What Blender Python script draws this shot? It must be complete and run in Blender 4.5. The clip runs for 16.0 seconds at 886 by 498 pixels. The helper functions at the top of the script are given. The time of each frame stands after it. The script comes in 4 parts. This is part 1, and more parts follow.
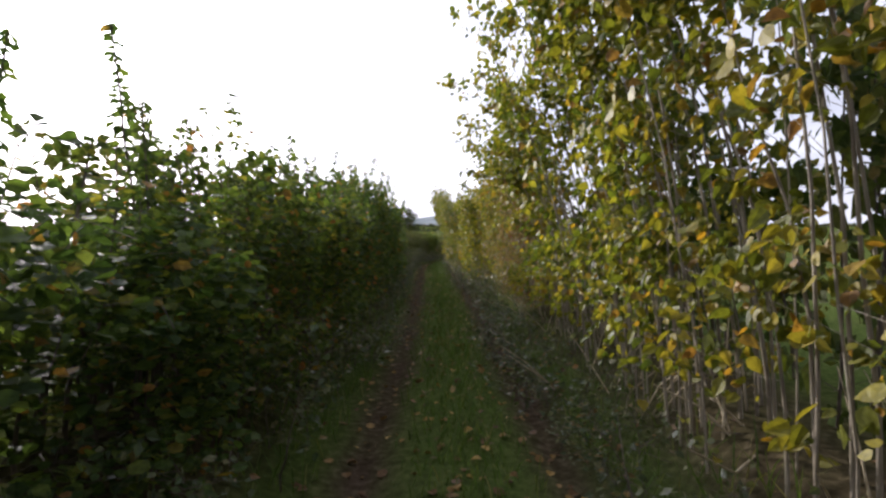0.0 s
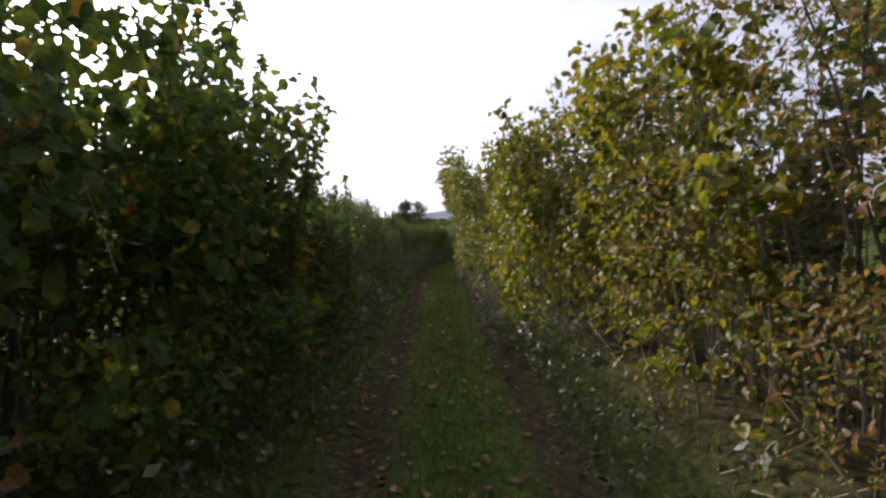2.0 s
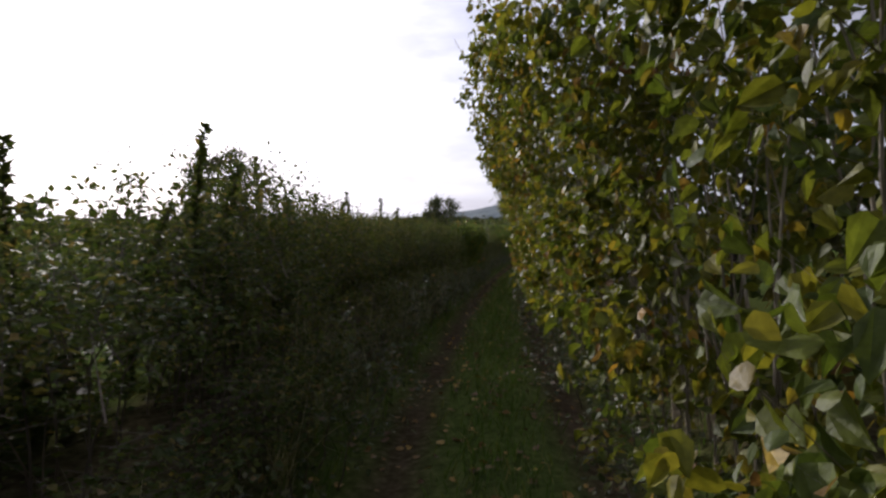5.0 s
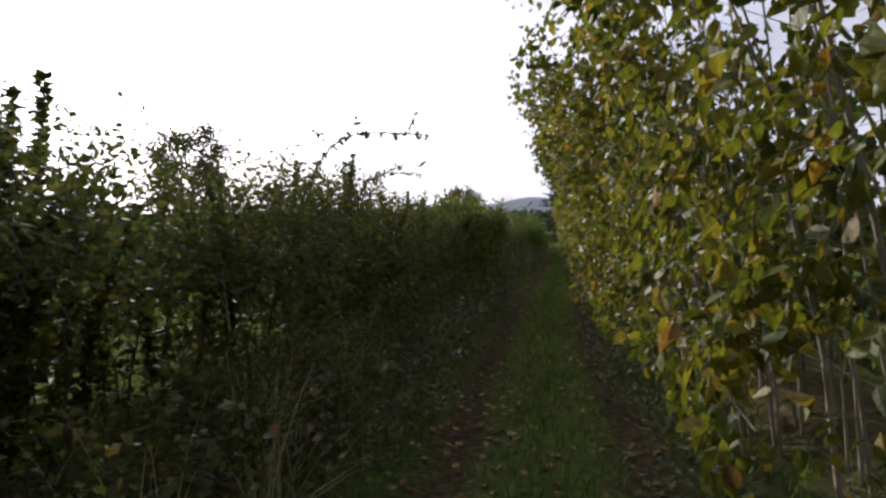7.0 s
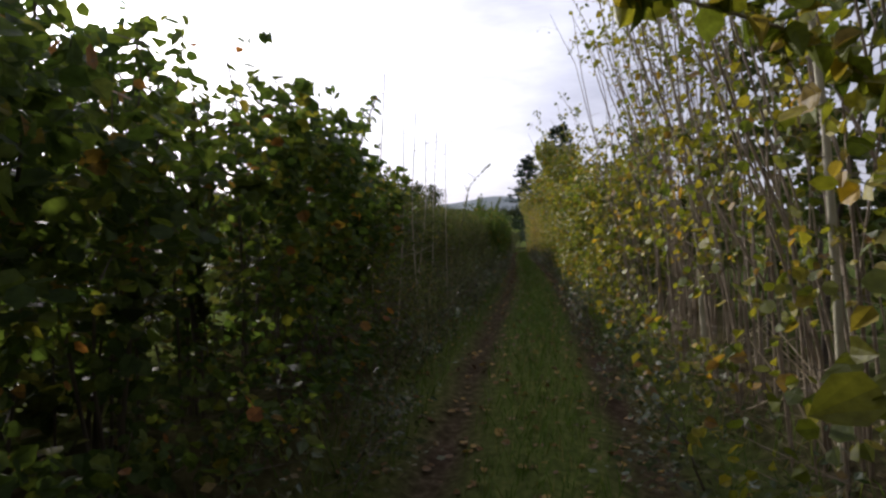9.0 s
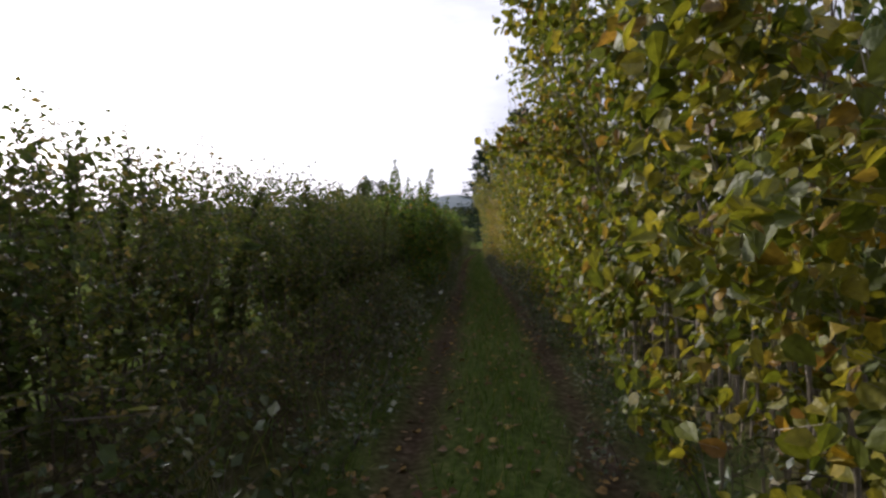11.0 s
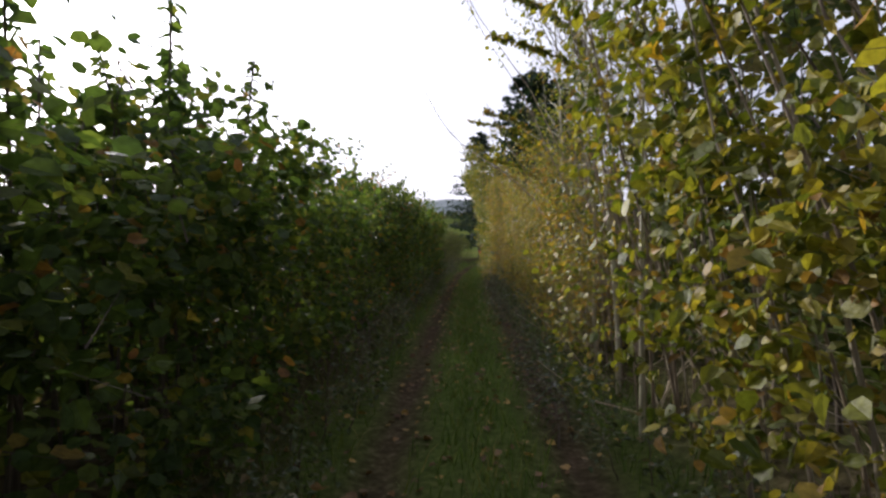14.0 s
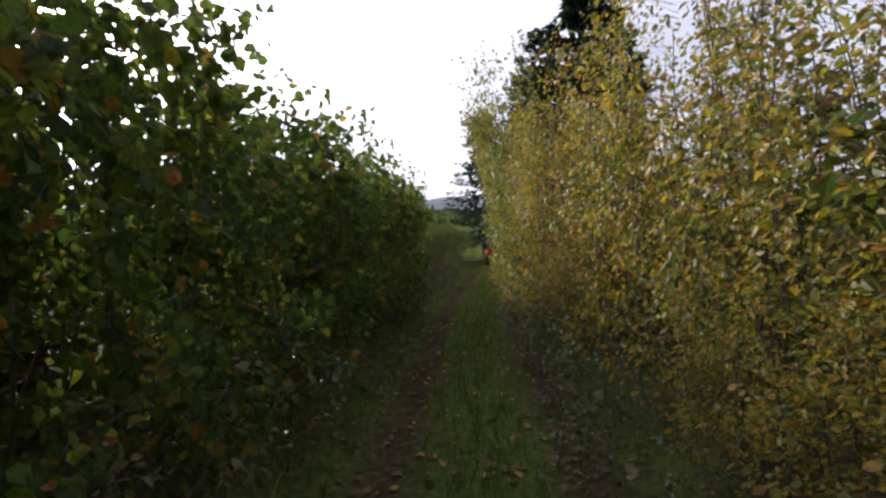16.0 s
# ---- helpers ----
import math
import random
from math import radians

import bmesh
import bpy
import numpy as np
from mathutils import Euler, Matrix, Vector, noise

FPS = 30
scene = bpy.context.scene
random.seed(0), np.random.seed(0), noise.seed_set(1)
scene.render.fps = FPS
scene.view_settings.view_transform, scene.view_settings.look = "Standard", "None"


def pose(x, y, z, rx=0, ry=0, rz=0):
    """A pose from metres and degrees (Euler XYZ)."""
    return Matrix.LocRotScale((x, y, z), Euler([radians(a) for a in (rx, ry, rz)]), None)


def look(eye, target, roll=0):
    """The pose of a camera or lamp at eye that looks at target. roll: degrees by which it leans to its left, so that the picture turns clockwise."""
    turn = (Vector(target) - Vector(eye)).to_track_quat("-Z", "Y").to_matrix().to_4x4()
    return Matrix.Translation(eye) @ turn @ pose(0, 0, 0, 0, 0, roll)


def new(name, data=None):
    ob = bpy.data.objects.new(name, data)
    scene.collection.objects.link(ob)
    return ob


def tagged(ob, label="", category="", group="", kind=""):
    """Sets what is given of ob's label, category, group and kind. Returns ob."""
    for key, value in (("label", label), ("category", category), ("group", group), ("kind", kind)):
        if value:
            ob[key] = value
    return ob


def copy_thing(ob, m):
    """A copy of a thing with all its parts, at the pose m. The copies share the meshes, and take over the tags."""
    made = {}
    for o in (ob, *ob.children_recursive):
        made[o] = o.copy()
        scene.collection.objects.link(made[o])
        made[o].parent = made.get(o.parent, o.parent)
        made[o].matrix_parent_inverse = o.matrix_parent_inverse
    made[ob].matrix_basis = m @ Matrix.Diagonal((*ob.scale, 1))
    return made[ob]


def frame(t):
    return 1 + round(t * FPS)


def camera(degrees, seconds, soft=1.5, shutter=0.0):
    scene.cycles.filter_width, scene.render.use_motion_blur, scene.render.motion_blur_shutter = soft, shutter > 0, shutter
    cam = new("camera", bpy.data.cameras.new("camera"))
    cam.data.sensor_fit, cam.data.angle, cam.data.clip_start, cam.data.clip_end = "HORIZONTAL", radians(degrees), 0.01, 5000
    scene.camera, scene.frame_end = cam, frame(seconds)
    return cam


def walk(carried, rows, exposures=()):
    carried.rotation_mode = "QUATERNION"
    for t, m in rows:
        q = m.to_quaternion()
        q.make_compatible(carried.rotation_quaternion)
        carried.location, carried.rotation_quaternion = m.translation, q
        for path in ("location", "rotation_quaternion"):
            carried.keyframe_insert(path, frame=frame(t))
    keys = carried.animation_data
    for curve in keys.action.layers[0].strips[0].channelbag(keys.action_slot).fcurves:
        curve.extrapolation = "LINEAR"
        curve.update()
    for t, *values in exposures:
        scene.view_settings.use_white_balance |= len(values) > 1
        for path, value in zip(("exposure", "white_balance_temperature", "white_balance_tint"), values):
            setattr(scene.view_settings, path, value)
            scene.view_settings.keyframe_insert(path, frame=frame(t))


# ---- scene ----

# ------------------------------------------------------------------ camera and walk
LENS = 78.0
EYE = 1.65


def smooth(a, b, v):
    u = np.clip((v - a) / (b - a), 0, 1)
    return u * u * (3 - 2 * u)


def curve_of(points):
    """A smooth function through a few (place, value) pairs."""
    ps = np.array([p for p, _ in points], float)
    vs = np.array([v for _, v in points], float)
    fine = np.linspace(ps[0], ps[-1], 900)
    raw = np.interp(fine, ps, vs)
    width = 41
    padded = np.concatenate([np.full(width, raw[0]), raw, np.full(width, raw[-1])])
    soft_line = np.convolve(padded, np.ones(width) / width, "same")[width:-width]
    return lambda q: np.interp(q, fine, soft_line)


# where the lane runs (x by y) and how high it lies (z by y)
lane_x = curve_of([(-40, 1.0), (0.0, 0.0), (5.4, -0.1), (10.8, -0.31), (16.1, -0.59), (21.4, -0.9), (26.8, -1.18), (32.1, -1.45), (37.5, -1.45), (42.8, -1.45), (48.0, -1.23), (53.3, -0.87), (58.5, -0.48), (63.8, -0.05), (69.0, 0.16), (74.2, 0.4), (79.4, 0.58), (84.6, 0.76), (98, 1.4), (112, 2.9), (125, 5.8), (140, 10.2), (200, 31)])
lane_z = curve_of([(-40, 0.5), (0.0, 0.0), (5.4, -0.07), (10.8, -0.12), (16.1, -0.13), (21.4, -0.03), (26.8, 0.01), (32.1, -0.14), (37.5, -0.32), (42.8, -0.55), (48.0, -0.66), (53.3, -0.69), (58.5, -0.77), (63.8, -0.95), (69.0, -1.07), (74.2, -1.2), (79.4, -1.42), (84.6, -1.57), (125, -2.8), (170, -4.5), (200, -5.5)])

# how far along the lane the car has come, by seconds
along = curve_of([(0.0, 0.0), (1.0, 5.41), (2.0, 10.78), (3.0, 16.1), (4.0, 21.43), (5.0, 26.78), (6.0, 32.15), (7.0, 37.49), (8.0, 42.78), (9.0, 48.04), (10.0, 53.25), (11.0, 58.52), (12.0, 63.84), (13.0, 69.05), (14.0, 74.2), (15.0, 79.37), (16.0, 84.59)])
# seconds, yaw and pitch of the camera in degrees
TURNS = [(0.0, 1.65, -1.41), (0.5, 1.73, -1.25), (1.0, 1.71, -1.73), (1.5, 2.21, -1.99), (2.0, 2.8, -1.97), (2.5, 3.58, -2.17), (3.0, 4.14, -1.9), (4.0, 5.2, -1.9), (5.0, 6.3, -2.1),
         (5.5, 6.83, -2.38), (6.0, 8.45, -2.86), (6.5, 9.17, -2.99), (7.0, 8.7, -2.77), (7.5, 8.71, -2.62), (8.0, 7.52, -2.43), (8.5, 6.59, -2.53), (9.0, 5.14, -2.89), (10.0, 2.6, -2.85), (11.0, 0.7, -3.0),
         (11.5, 0.12, -2.99), (12.0, -0.77, -2.94), (12.5, -0.82, -2.65), (13.0, -0.49, -2.71), (13.5, 0.26, -2.55), (14.0, 0.14, -2.54), (14.5, -0.16, -2.5), (15.0, 0.61, -2.76), (15.5, 0.72, -2.92), (16.0, 0.37, -2.79)]
cam = camera(LENS, 16.0, soft=2.6)
walk(cam, [(t, pose(lane_x(along(t)), along(t), lane_z(along(t)) + EYE, 90 + pitch, 0, yaw)) for t, yaw, pitch in TURNS],
     exposures=[(t, stops, 6150, 16) for t, stops in ((0.0, 1.1), (0.5, 1.1), (1.0, 0.85), (1.5, 0.85), (2.2, 0.8), (3.0, 0.85), (5.5, 0.05), (6.2, 0.4), (7.0, 0.6), (7.5, 0.52), (8.5, 0.7), (9.0, 0.5), (11.5, 0.7), (12.5, 0.95), (13.0, 1.0), (13.5, 0.88), (14.0, 0.8), (14.5, 1.0), (15.5, 1.05), (16.0, 0.85))])

# ------------------------------------------------------------------ world and sun
SUN_AZ, SUN_EL = 36.0, 18.5          # degrees to the left of +y, and above the horizon
sun_way = Vector((-math.sin(radians(SUN_AZ)) * math.cos(radians(SUN_EL)), math.cos(radians(SUN_AZ)) * math.cos(radians(SUN_EL)), math.sin(radians(SUN_EL))))


def make_world():
    world = bpy.data.worlds.new("hazy_sky")
    scene.world = world
    world.use_nodes = True
    nt = world.node_tree
    n, l = nt.nodes, nt.links
    n.clear()
    out = n.new("ShaderNodeOutputWorld")
    bg = n.new("ShaderNodeBackground")
    sky = n.new("ShaderNodeTexSky")
    sky.sky_type = "NISHITA"
    sky.sun_disc = False
    sky.sun_elevation = radians(SUN_EL)
    sky.sun_rotation = radians(-SUN_AZ)
    sky.dust_density = 3.0
    tc = n.new("ShaderNodeTexCoord")
    # thin high cloud: streaky veil, whiter round the sun
    mp = n.new("ShaderNodeMapping")
    mp.inputs["Scale"].default_value = (1.6, 1.6, 6.0)
    l.new(tc.outputs["Generated"], mp.inputs["Vector"])
    nz = n.new("ShaderNodeTexNoise")
    nz.inputs["Scale"].default_value = 2.2
    nz.inputs["Detail"].default_value = 7
    nz.inputs["Roughness"].default_value = 0.55
    l.new(mp.outputs["Vector"], nz.inputs["Vector"])
    ramp = n.new("ShaderNodeValToRGB")
    ramp.color_ramp.elements[0].position, ramp.color_ramp.elements[0].color = 0.36, (4.1, 4.15, 4.8, 1)
    ramp.color_ramp.elements[1].position, ramp.color_ramp.elements[1].color = 0.64, (6.3, 6.35, 6.9, 1)
    l.new(nz.outputs["Fac"], ramp.inputs["Fac"])
    dot = n.new("ShaderNodeVectorMath")
    dot.operation = "DOT_PRODUCT"
    dot.inputs[1].default_value = sun_way
    l.new(tc.outputs["Generated"], dot.inputs[0])
    clampd = n.new("ShaderNodeMath")
    clampd.operation = "MAXIMUM"
    clampd.inputs[1].default_value = 0.0
    l.new(dot.outputs["Value"], clampd.inputs[0])
    total = None
    for power, gain in ((6.0, 1.9), (60.0, 2.6), (900.0, 14.0)):
        p = n.new("ShaderNodeMath")
        p.operation = "POWER"
        p.inputs[1].default_value = power
        l.new(clampd.outputs[0], p.inputs[0])
        g = n.new("ShaderNodeMath")
        g.operation = "MULTIPLY_ADD"
        g.inputs[1].default_value = gain
        l.new(p.outputs[0], g.inputs[0])
        if total is None:
            g.inputs[2].default_value = 0.68
        else:
            l.new(total.outputs[0], g.inputs[2])
        total = g
    veil = n.new("ShaderNodeMix")
    veil.data_type, veil.blend_type = "RGBA", "MULTIPLY"
    veil.inputs["Factor"].default_value = 1.0
    l.new(ramp.outputs["Color"], veil.inputs[6])
    l.new(total.outputs[0], veil.inputs[7])
    mix = n.new("ShaderNodeMix")
    mix.data_type = "RGBA"
    mix.inputs["Factor"].default_value = 0.9
    l.new(sky.outputs["Color"], mix.inputs[6])
    l.new(veil.outputs[2], mix.inputs[7])
    l.new(mix.outputs[2], bg.inputs["Color"])
    bg.inputs["Strength"].default_value = 0.115
    l.new(bg.outputs["Background"], out.inputs["Surface"])


make_world()
sun_data = bpy.data.lights.new("sun", "SUN")
sun_data.energy, sun_data.angle, sun_data.color = 2.7, radians(2.5), (1.0, 0.93, 0.82)
sun = new("sun", sun_data)
sun.matrix_world = look((0, 0, 60), Vector((0, 0, 60)) - sun_way)

# ------------------------------------------------------------------ materials


def nodes_of(name):
    m = bpy.data.materials.new(name)
    m.use_nodes = True
    n = m.node_tree.nodes
    return m, n, m.node_tree.links, n["Principled BSDF"], n["Material Output"]


def ramp_node(n, stops, ease="LINEAR"):
    r = n.new("ShaderNodeValToRGB")
    r.color_ramp.interpolation = ease
    e = r.color_ramp.elements
    while len(e) < len(stops):
        e.new(0.5)
    for el, (p, c) in zip(e, stops):
        el.position, el.color = p, (*c, 1)
    return r


def noise_node(n, l, scale, detail=4, rough=0.55, coords="Object"):
    tc = n.new("ShaderNodeTexCoord")
    t = n.new("ShaderNodeTexNoise")
    t.inputs["Scale"].default_value, t.inputs["Detail"].default_value, t.inputs["Roughness"].default_value = scale, detail, rough
    l.new(tc.outputs[coords], t.inputs["Vector"])
    return t


def leaf_material(name, stops, through_light=0.4, gloss=0.5, shift=0.03, glow=(1.5, 1.5, 0.8), shine=0.24):
    """Leaves: a colour for each leaf, a slight shift for each shrub, blotches, light that shines through."""
    m, n, l, b, out = nodes_of(name)
    geo = n.new("ShaderNodeNewGeometry")
    r = ramp_node(n, stops)
    l.new(geo.outputs["Random Per Island"], r.inputs["Fac"])
    info = n.new("ShaderNodeObjectInfo")
    hue = n.new("ShaderNodeHueSaturation")
    mr = n.new("ShaderNodeMapRange")
    mr.inputs["To Min"].default_value, mr.inputs["To Max"].default_value = 0.5 - shift * 0.5, 0.5 + shift * 0.5
    l.new(info.outputs["Random"], mr.inputs["Value"])
    l.new(mr.outputs["Result"], hue.inputs["Hue"])
    l.new(r.outputs["Color"], hue.inputs["Color"])
    spots = noise_node(n, l, 38, 3)
    sr = n.new("ShaderNodeMapRange")
    sr.inputs["From Min"].default_value, sr.inputs["From Max"].default_value = 0.3, 0.75
    sr.inputs["To Min"].default_value, sr.inputs["To Max"].default_value = 0.65, 1.3
    l.new(spots.outputs["Fac"], sr.inputs["Value"])
    bp = n.new("ShaderNodeBump")
    bp.inputs["Strength"].default_value, bp.inputs["Distance"].default_value = 0.5, 0.012
    l.new(spots.outputs["Fac"], bp.inputs["Height"])
    l.new(bp.outputs["Normal"], b.inputs["Normal"])
    l.new(sr.outputs["Result"], hue.inputs["Value"])
    l.new(hue.outputs["Color"], b.inputs["Base Color"])
    b.inputs["Roughness"].default_value = gloss
    b.inputs["Specular IOR Level"].default_value = shine
    tr = n.new("ShaderNodeBsdfTranslucent")
    bright = n.new("ShaderNodeMix")
    bright.data_type, bright.blend_type = "RGBA", "MULTIPLY"
    bright.inputs["Factor"].default_value = 1.0
    bright.inputs[7].default_value = (*glow, 1)
    l.new(hue.outputs["Color"], bright.inputs[6])
    l.new(bright.outputs[2], tr.inputs["Color"])
    mix = n.new("ShaderNodeMixShader")
    mix.inputs["Fac"].default_value = through_light
    l.new(b.outputs["BSDF"], mix.inputs[1])
    l.new(tr.outputs["BSDF"], mix.inputs[2])
    l.new(mix.outputs["Shader"], out.inputs["Surface"])
    return m


def surface_material(name, stops, scale, rough=0.85, bump=0.3, bump_scale=None, stretch=(1, 1, 1), metal=0.0, coat=0.0):
    m, n, l, b, out = nodes_of(name)
    tc = n.new("ShaderNodeTexCoord")
    mp = n.new("ShaderNodeMapping")
    mp.inputs["Scale"].default_value = stretch
    l.new(tc.outputs["Object"], mp.inputs["Vector"])
    t = n.new("ShaderNodeTexNoise")
    t.inputs["Scale"].default_value, t.inputs["Detail"].default_value = scale, 6
    l.new(mp.outputs["Vector"], t.inputs["Vector"])
    r = ramp_node(n, stops)
    l.new(t.outputs["Fac"], r.inputs["Fac"])
    l.new(r.outputs["Color"], b.inputs["Base Color"])
    b.inputs["Roughness"].default_value, b.inputs["Metallic"].default_value, b.inputs["Coat Weight"].default_value = rough, metal, coat
    if bump:
        f = n.new("ShaderNodeTexNoise")
        f.inputs["Scale"].default_value, f.inputs["Detail"].default_value = bump_scale or scale * 4, 5
        l.new(mp.outputs["Vector"], f.inputs["Vector"])
        bp = n.new("ShaderNodeBump")
        bp.inputs["Strength"].default_value, bp.inputs["Distance"].default_value = bump, 0.02
        l.new(f.outputs["Fac"], bp.inputs["Height"])
        l.new(bp.outputs["Normal"], b.inputs["Normal"])
    return m


HAZEL = leaf_material("hazel_leaf_turning", [(0.0, (0.062, 0.084, 0.012)), (0.33, (0.125, 0.143, 0.016)), (0.62, (0.205, 0.195, 0.02)), (0.85, (0.275, 0.24, 0.026)),
                                             (0.94, (0.24, 0.165, 0.03)), (0.97, (0.17, 0.095, 0.03)), (1.0, (0.44, 0.28, 0.02))], 0.38, 0.52, shine=0.26)
HAZEL_GREEN = leaf_material("hazel_leaf_green", [(0.0, (0.058, 0.08, 0.013)), (0.4, (0.108, 0.126, 0.018)), (0.75, (0.17, 0.17, 0.022)), (0.92, (0.245, 0.2, 0.026)), (0.97, (0.15, 0.085, 0.035)), (1.0, (0.4, 0.25, 0.03))], 0.38, 0.52, shine=0.26)
RUST = leaf_material("thorn_leaf_rusty", [(0.0, (0.09, 0.1, 0.026)), (0.35, (0.16, 0.145, 0.035)), (0.55, (0.24, 0.165, 0.045)), (0.78, (0.25, 0.115, 0.045)), (0.93, (0.17, 0.075, 0.04)), (1.0, (0.4, 0.26, 0.04))])
GOLD = leaf_material("golden_leaf", [(0.0, (0.085, 0.102, 0.022)), (0.35, (0.175, 0.172, 0.028)), (0.62, (0.27, 0.225, 0.034)), (0.82, (0.35, 0.215, 0.034)), (0.94, (0.22, 0.11, 0.04)), (1.0, (0.46, 0.28, 0.038))])
WILLOW = leaf_material("willow_leaf", [(0.0, (0.06, 0.085, 0.016)), (0.45, (0.12, 0.135, 0.022)), (0.75, (0.2, 0.185, 0.028)), (0.93, (0.28, 0.21, 0.034)), (1.0, (0.3, 0.17, 0.04))], 0.4)
GREEN = leaf_material("green_leaf", [(0.0, (0.033, 0.058, 0.019)), (0.45, (0.062, 0.096, 0.026)), (0.85, (0.1, 0.132, 0.032)), (0.95, (0.17, 0.16, 0.03)), (1.0, (0.24, 0.11, 0.04))], 0.5, 0.55, glow=(1.8, 1.8, 0.8), shine=0.15)
BRAMBLE = leaf_material("bramble_leaf", [(0.0, (0.035, 0.055, 0.02)), (0.5, (0.07, 0.09, 0.035)), (0.85, (0.13, 0.13, 0.06)), (1.0, (0.2, 0.12, 0.06))], 0.3, 0.38)
FERNY = leaf_material("low_hedge_leaf", [(0.0, (0.035, 0.055, 0.015)), (0.5, (0.07, 0.09, 0.025)), (0.85, (0.11, 0.12, 0.035)), (1.0, (0.2, 0.15, 0.06))], 0.38, 0.6, shine=0.12)
NEEDLE = leaf_material("spruce_needles", [(0.0, (0.012, 0.03, 0.018)), (1.0, (0.035, 0.06, 0.03))], 0.12, 0.6)
FAR_LEAF = leaf_material("far_tree_leaf", [(0.0, (0.03, 0.045, 0.018)), (0.7, (0.07, 0.08, 0.03)), (1.0, (0.12, 0.1, 0.035))], 0.25, 0.6)
GRASS = leaf_material("grass_blade", [(0.0, (0.05, 0.095, 0.015)), (0.6, (0.09, 0.145, 0.024)), (0.9, (0.14, 0.16, 0.04)), (1.0, (0.26, 0.22, 0.1))], 0.35)
LITTER = leaf_material("fallen_leaf", [(0.0, (0.09, 0.05, 0.025)), (0.6, (0.2, 0.12, 0.04)), (1.0, (0.36, 0.24, 0.06))], 0.15, 0.6)
BARK = surface_material("hazel_bark", [(0.3, (0.15, 0.12, 0.085)), (0.55, (0.28, 0.235, 0.17)), (0.75, (0.4, 0.355, 0.275))], 9, 0.75, 0.5, 40, (1, 1, 0.3))
DARK_BARK = surface_material("dark_bark", [(0.3, (0.05, 0.038, 0.028)), (0.6, (0.11, 0.085, 0.06)), (0.8, (0.18, 0.15, 0.11))], 8, 0.85, 0.6, 40, (1, 1, 0.3))
TWIG_BARK = surface_material("twig_bark", [(0.3, (0.12, 0.08, 0.065)), (0.7, (0.24, 0.17, 0.14))], 9, 0.8, 0.3)
POLE_BARK = surface_material("brown_pole_bark", [(0.3, (0.11, 0.08, 0.05)), (0.55, (0.22, 0.17, 0.11)), (0.78, (0.36, 0.3, 0.21))], 6, 0.75, 0.5, 40, (1, 1, 0.3))
PALE_BARK = surface_material("smooth_pale_bark", [(0.3, (0.26, 0.23, 0.15)), (0.55, (0.4, 0.37, 0.25)), (0.75, (0.5, 0.47, 0.35))], 5, 0.7, 0.35, 30, (1, 1, 0.4))
DRY = surface_material("dry_stalk", [(0.3, (0.28, 0.22, 0.13)), (0.7, (0.5, 0.42, 0.28))], 15, 0.8, 0.2)
PALE_WOOD = surface_material("barkless_wood", [(0.3, (0.3, 0.25, 0.18)), (0.55, (0.5, 0.44, 0.34)), (0.75, (0.62, 0.56, 0.46))], 4, 0.8, 0.5, 30, (0.2, 1, 1))

# ------------------------------------------------------------------ helpers of the place


def mesh_of(name, verts, faces, mat, shade=False):
    me = bpy.data.meshes.new(name)
    verts, faces = np.asarray(verts, np.float32), np.asarray(faces, np.int32)
    k = faces.shape[1]
    me.vertices.add(len(verts))
    me.vertices.foreach_set("co", verts.ravel())
    me.loops.add(faces.size)
    me.loops.foreach_set("vertex_index", faces.ravel())
    me.polygons.add(len(faces))
    me.polygons.foreach_set("loop_start", np.arange(0, faces.size, k, dtype=np.int32))
    me.polygons.foreach_set("loop_total", np.full(len(faces), k, np.int32))
    me.polygons.foreach_set("use_smooth", np.full(len(faces), shade, bool))
    me.materials.append(mat)
    me.update(calc_edges=True)
    return me


def part(name, data, material, parent, label=""):
    """One mesh under a thing; data is a mesh or a bmesh."""
    if isinstance(data, bmesh.types.BMesh):
        me = bpy.data.meshes.new(name)
        data.to_mesh(me)
        data.free()
        me.materials.append(material)
        data = me
    ob = new(name, data)
    ob.parent = parent
    return tagged(ob, label)


def tube(points, radii, sides=5):
    """Vertices and quads of a tapering tube along points."""
    p = np.asarray(points, float)
    d = np.gradient(p, axis=0)
    d /= np.linalg.norm(d, axis=1)[:, None] + 1e-9
    ref = np.where(np.abs(d[:, 2:3]) > 0.9, [[1.0, 0, 0]], [[0, 0, 1.0]])
    a = np.cross(d, ref)
    a /= np.linalg.norm(a, axis=1)[:, None] + 1e-9
    b = np.cross(d, a)
    th = np.linspace(0, 2 * np.pi, sides, endpoint=False)
    ring = a[:, None] * np.cos(th)[None, :, None] + b[:, None] * np.sin(th)[None, :, None]
    v = (p[:, None] + ring * np.asarray(radii, float)[:, None, None]).reshape(-1, 3)
    f = [[i * sides + j, i * sides + (j + 1) % sides, (i + 1) * sides + (j + 1) % sides, (i + 1) * sides + j] for i in range(len(p) - 1) for j in range(sides)]
    return v, np.array(f)


def join_parts(pieces):
    vs, fs, k = [], [], 0
    for v, f in pieces:
        vs.append(v)
        fs.append(np.asarray(f) + k)
        k += len(v)
    return np.concatenate(vs), np.concatenate(fs)


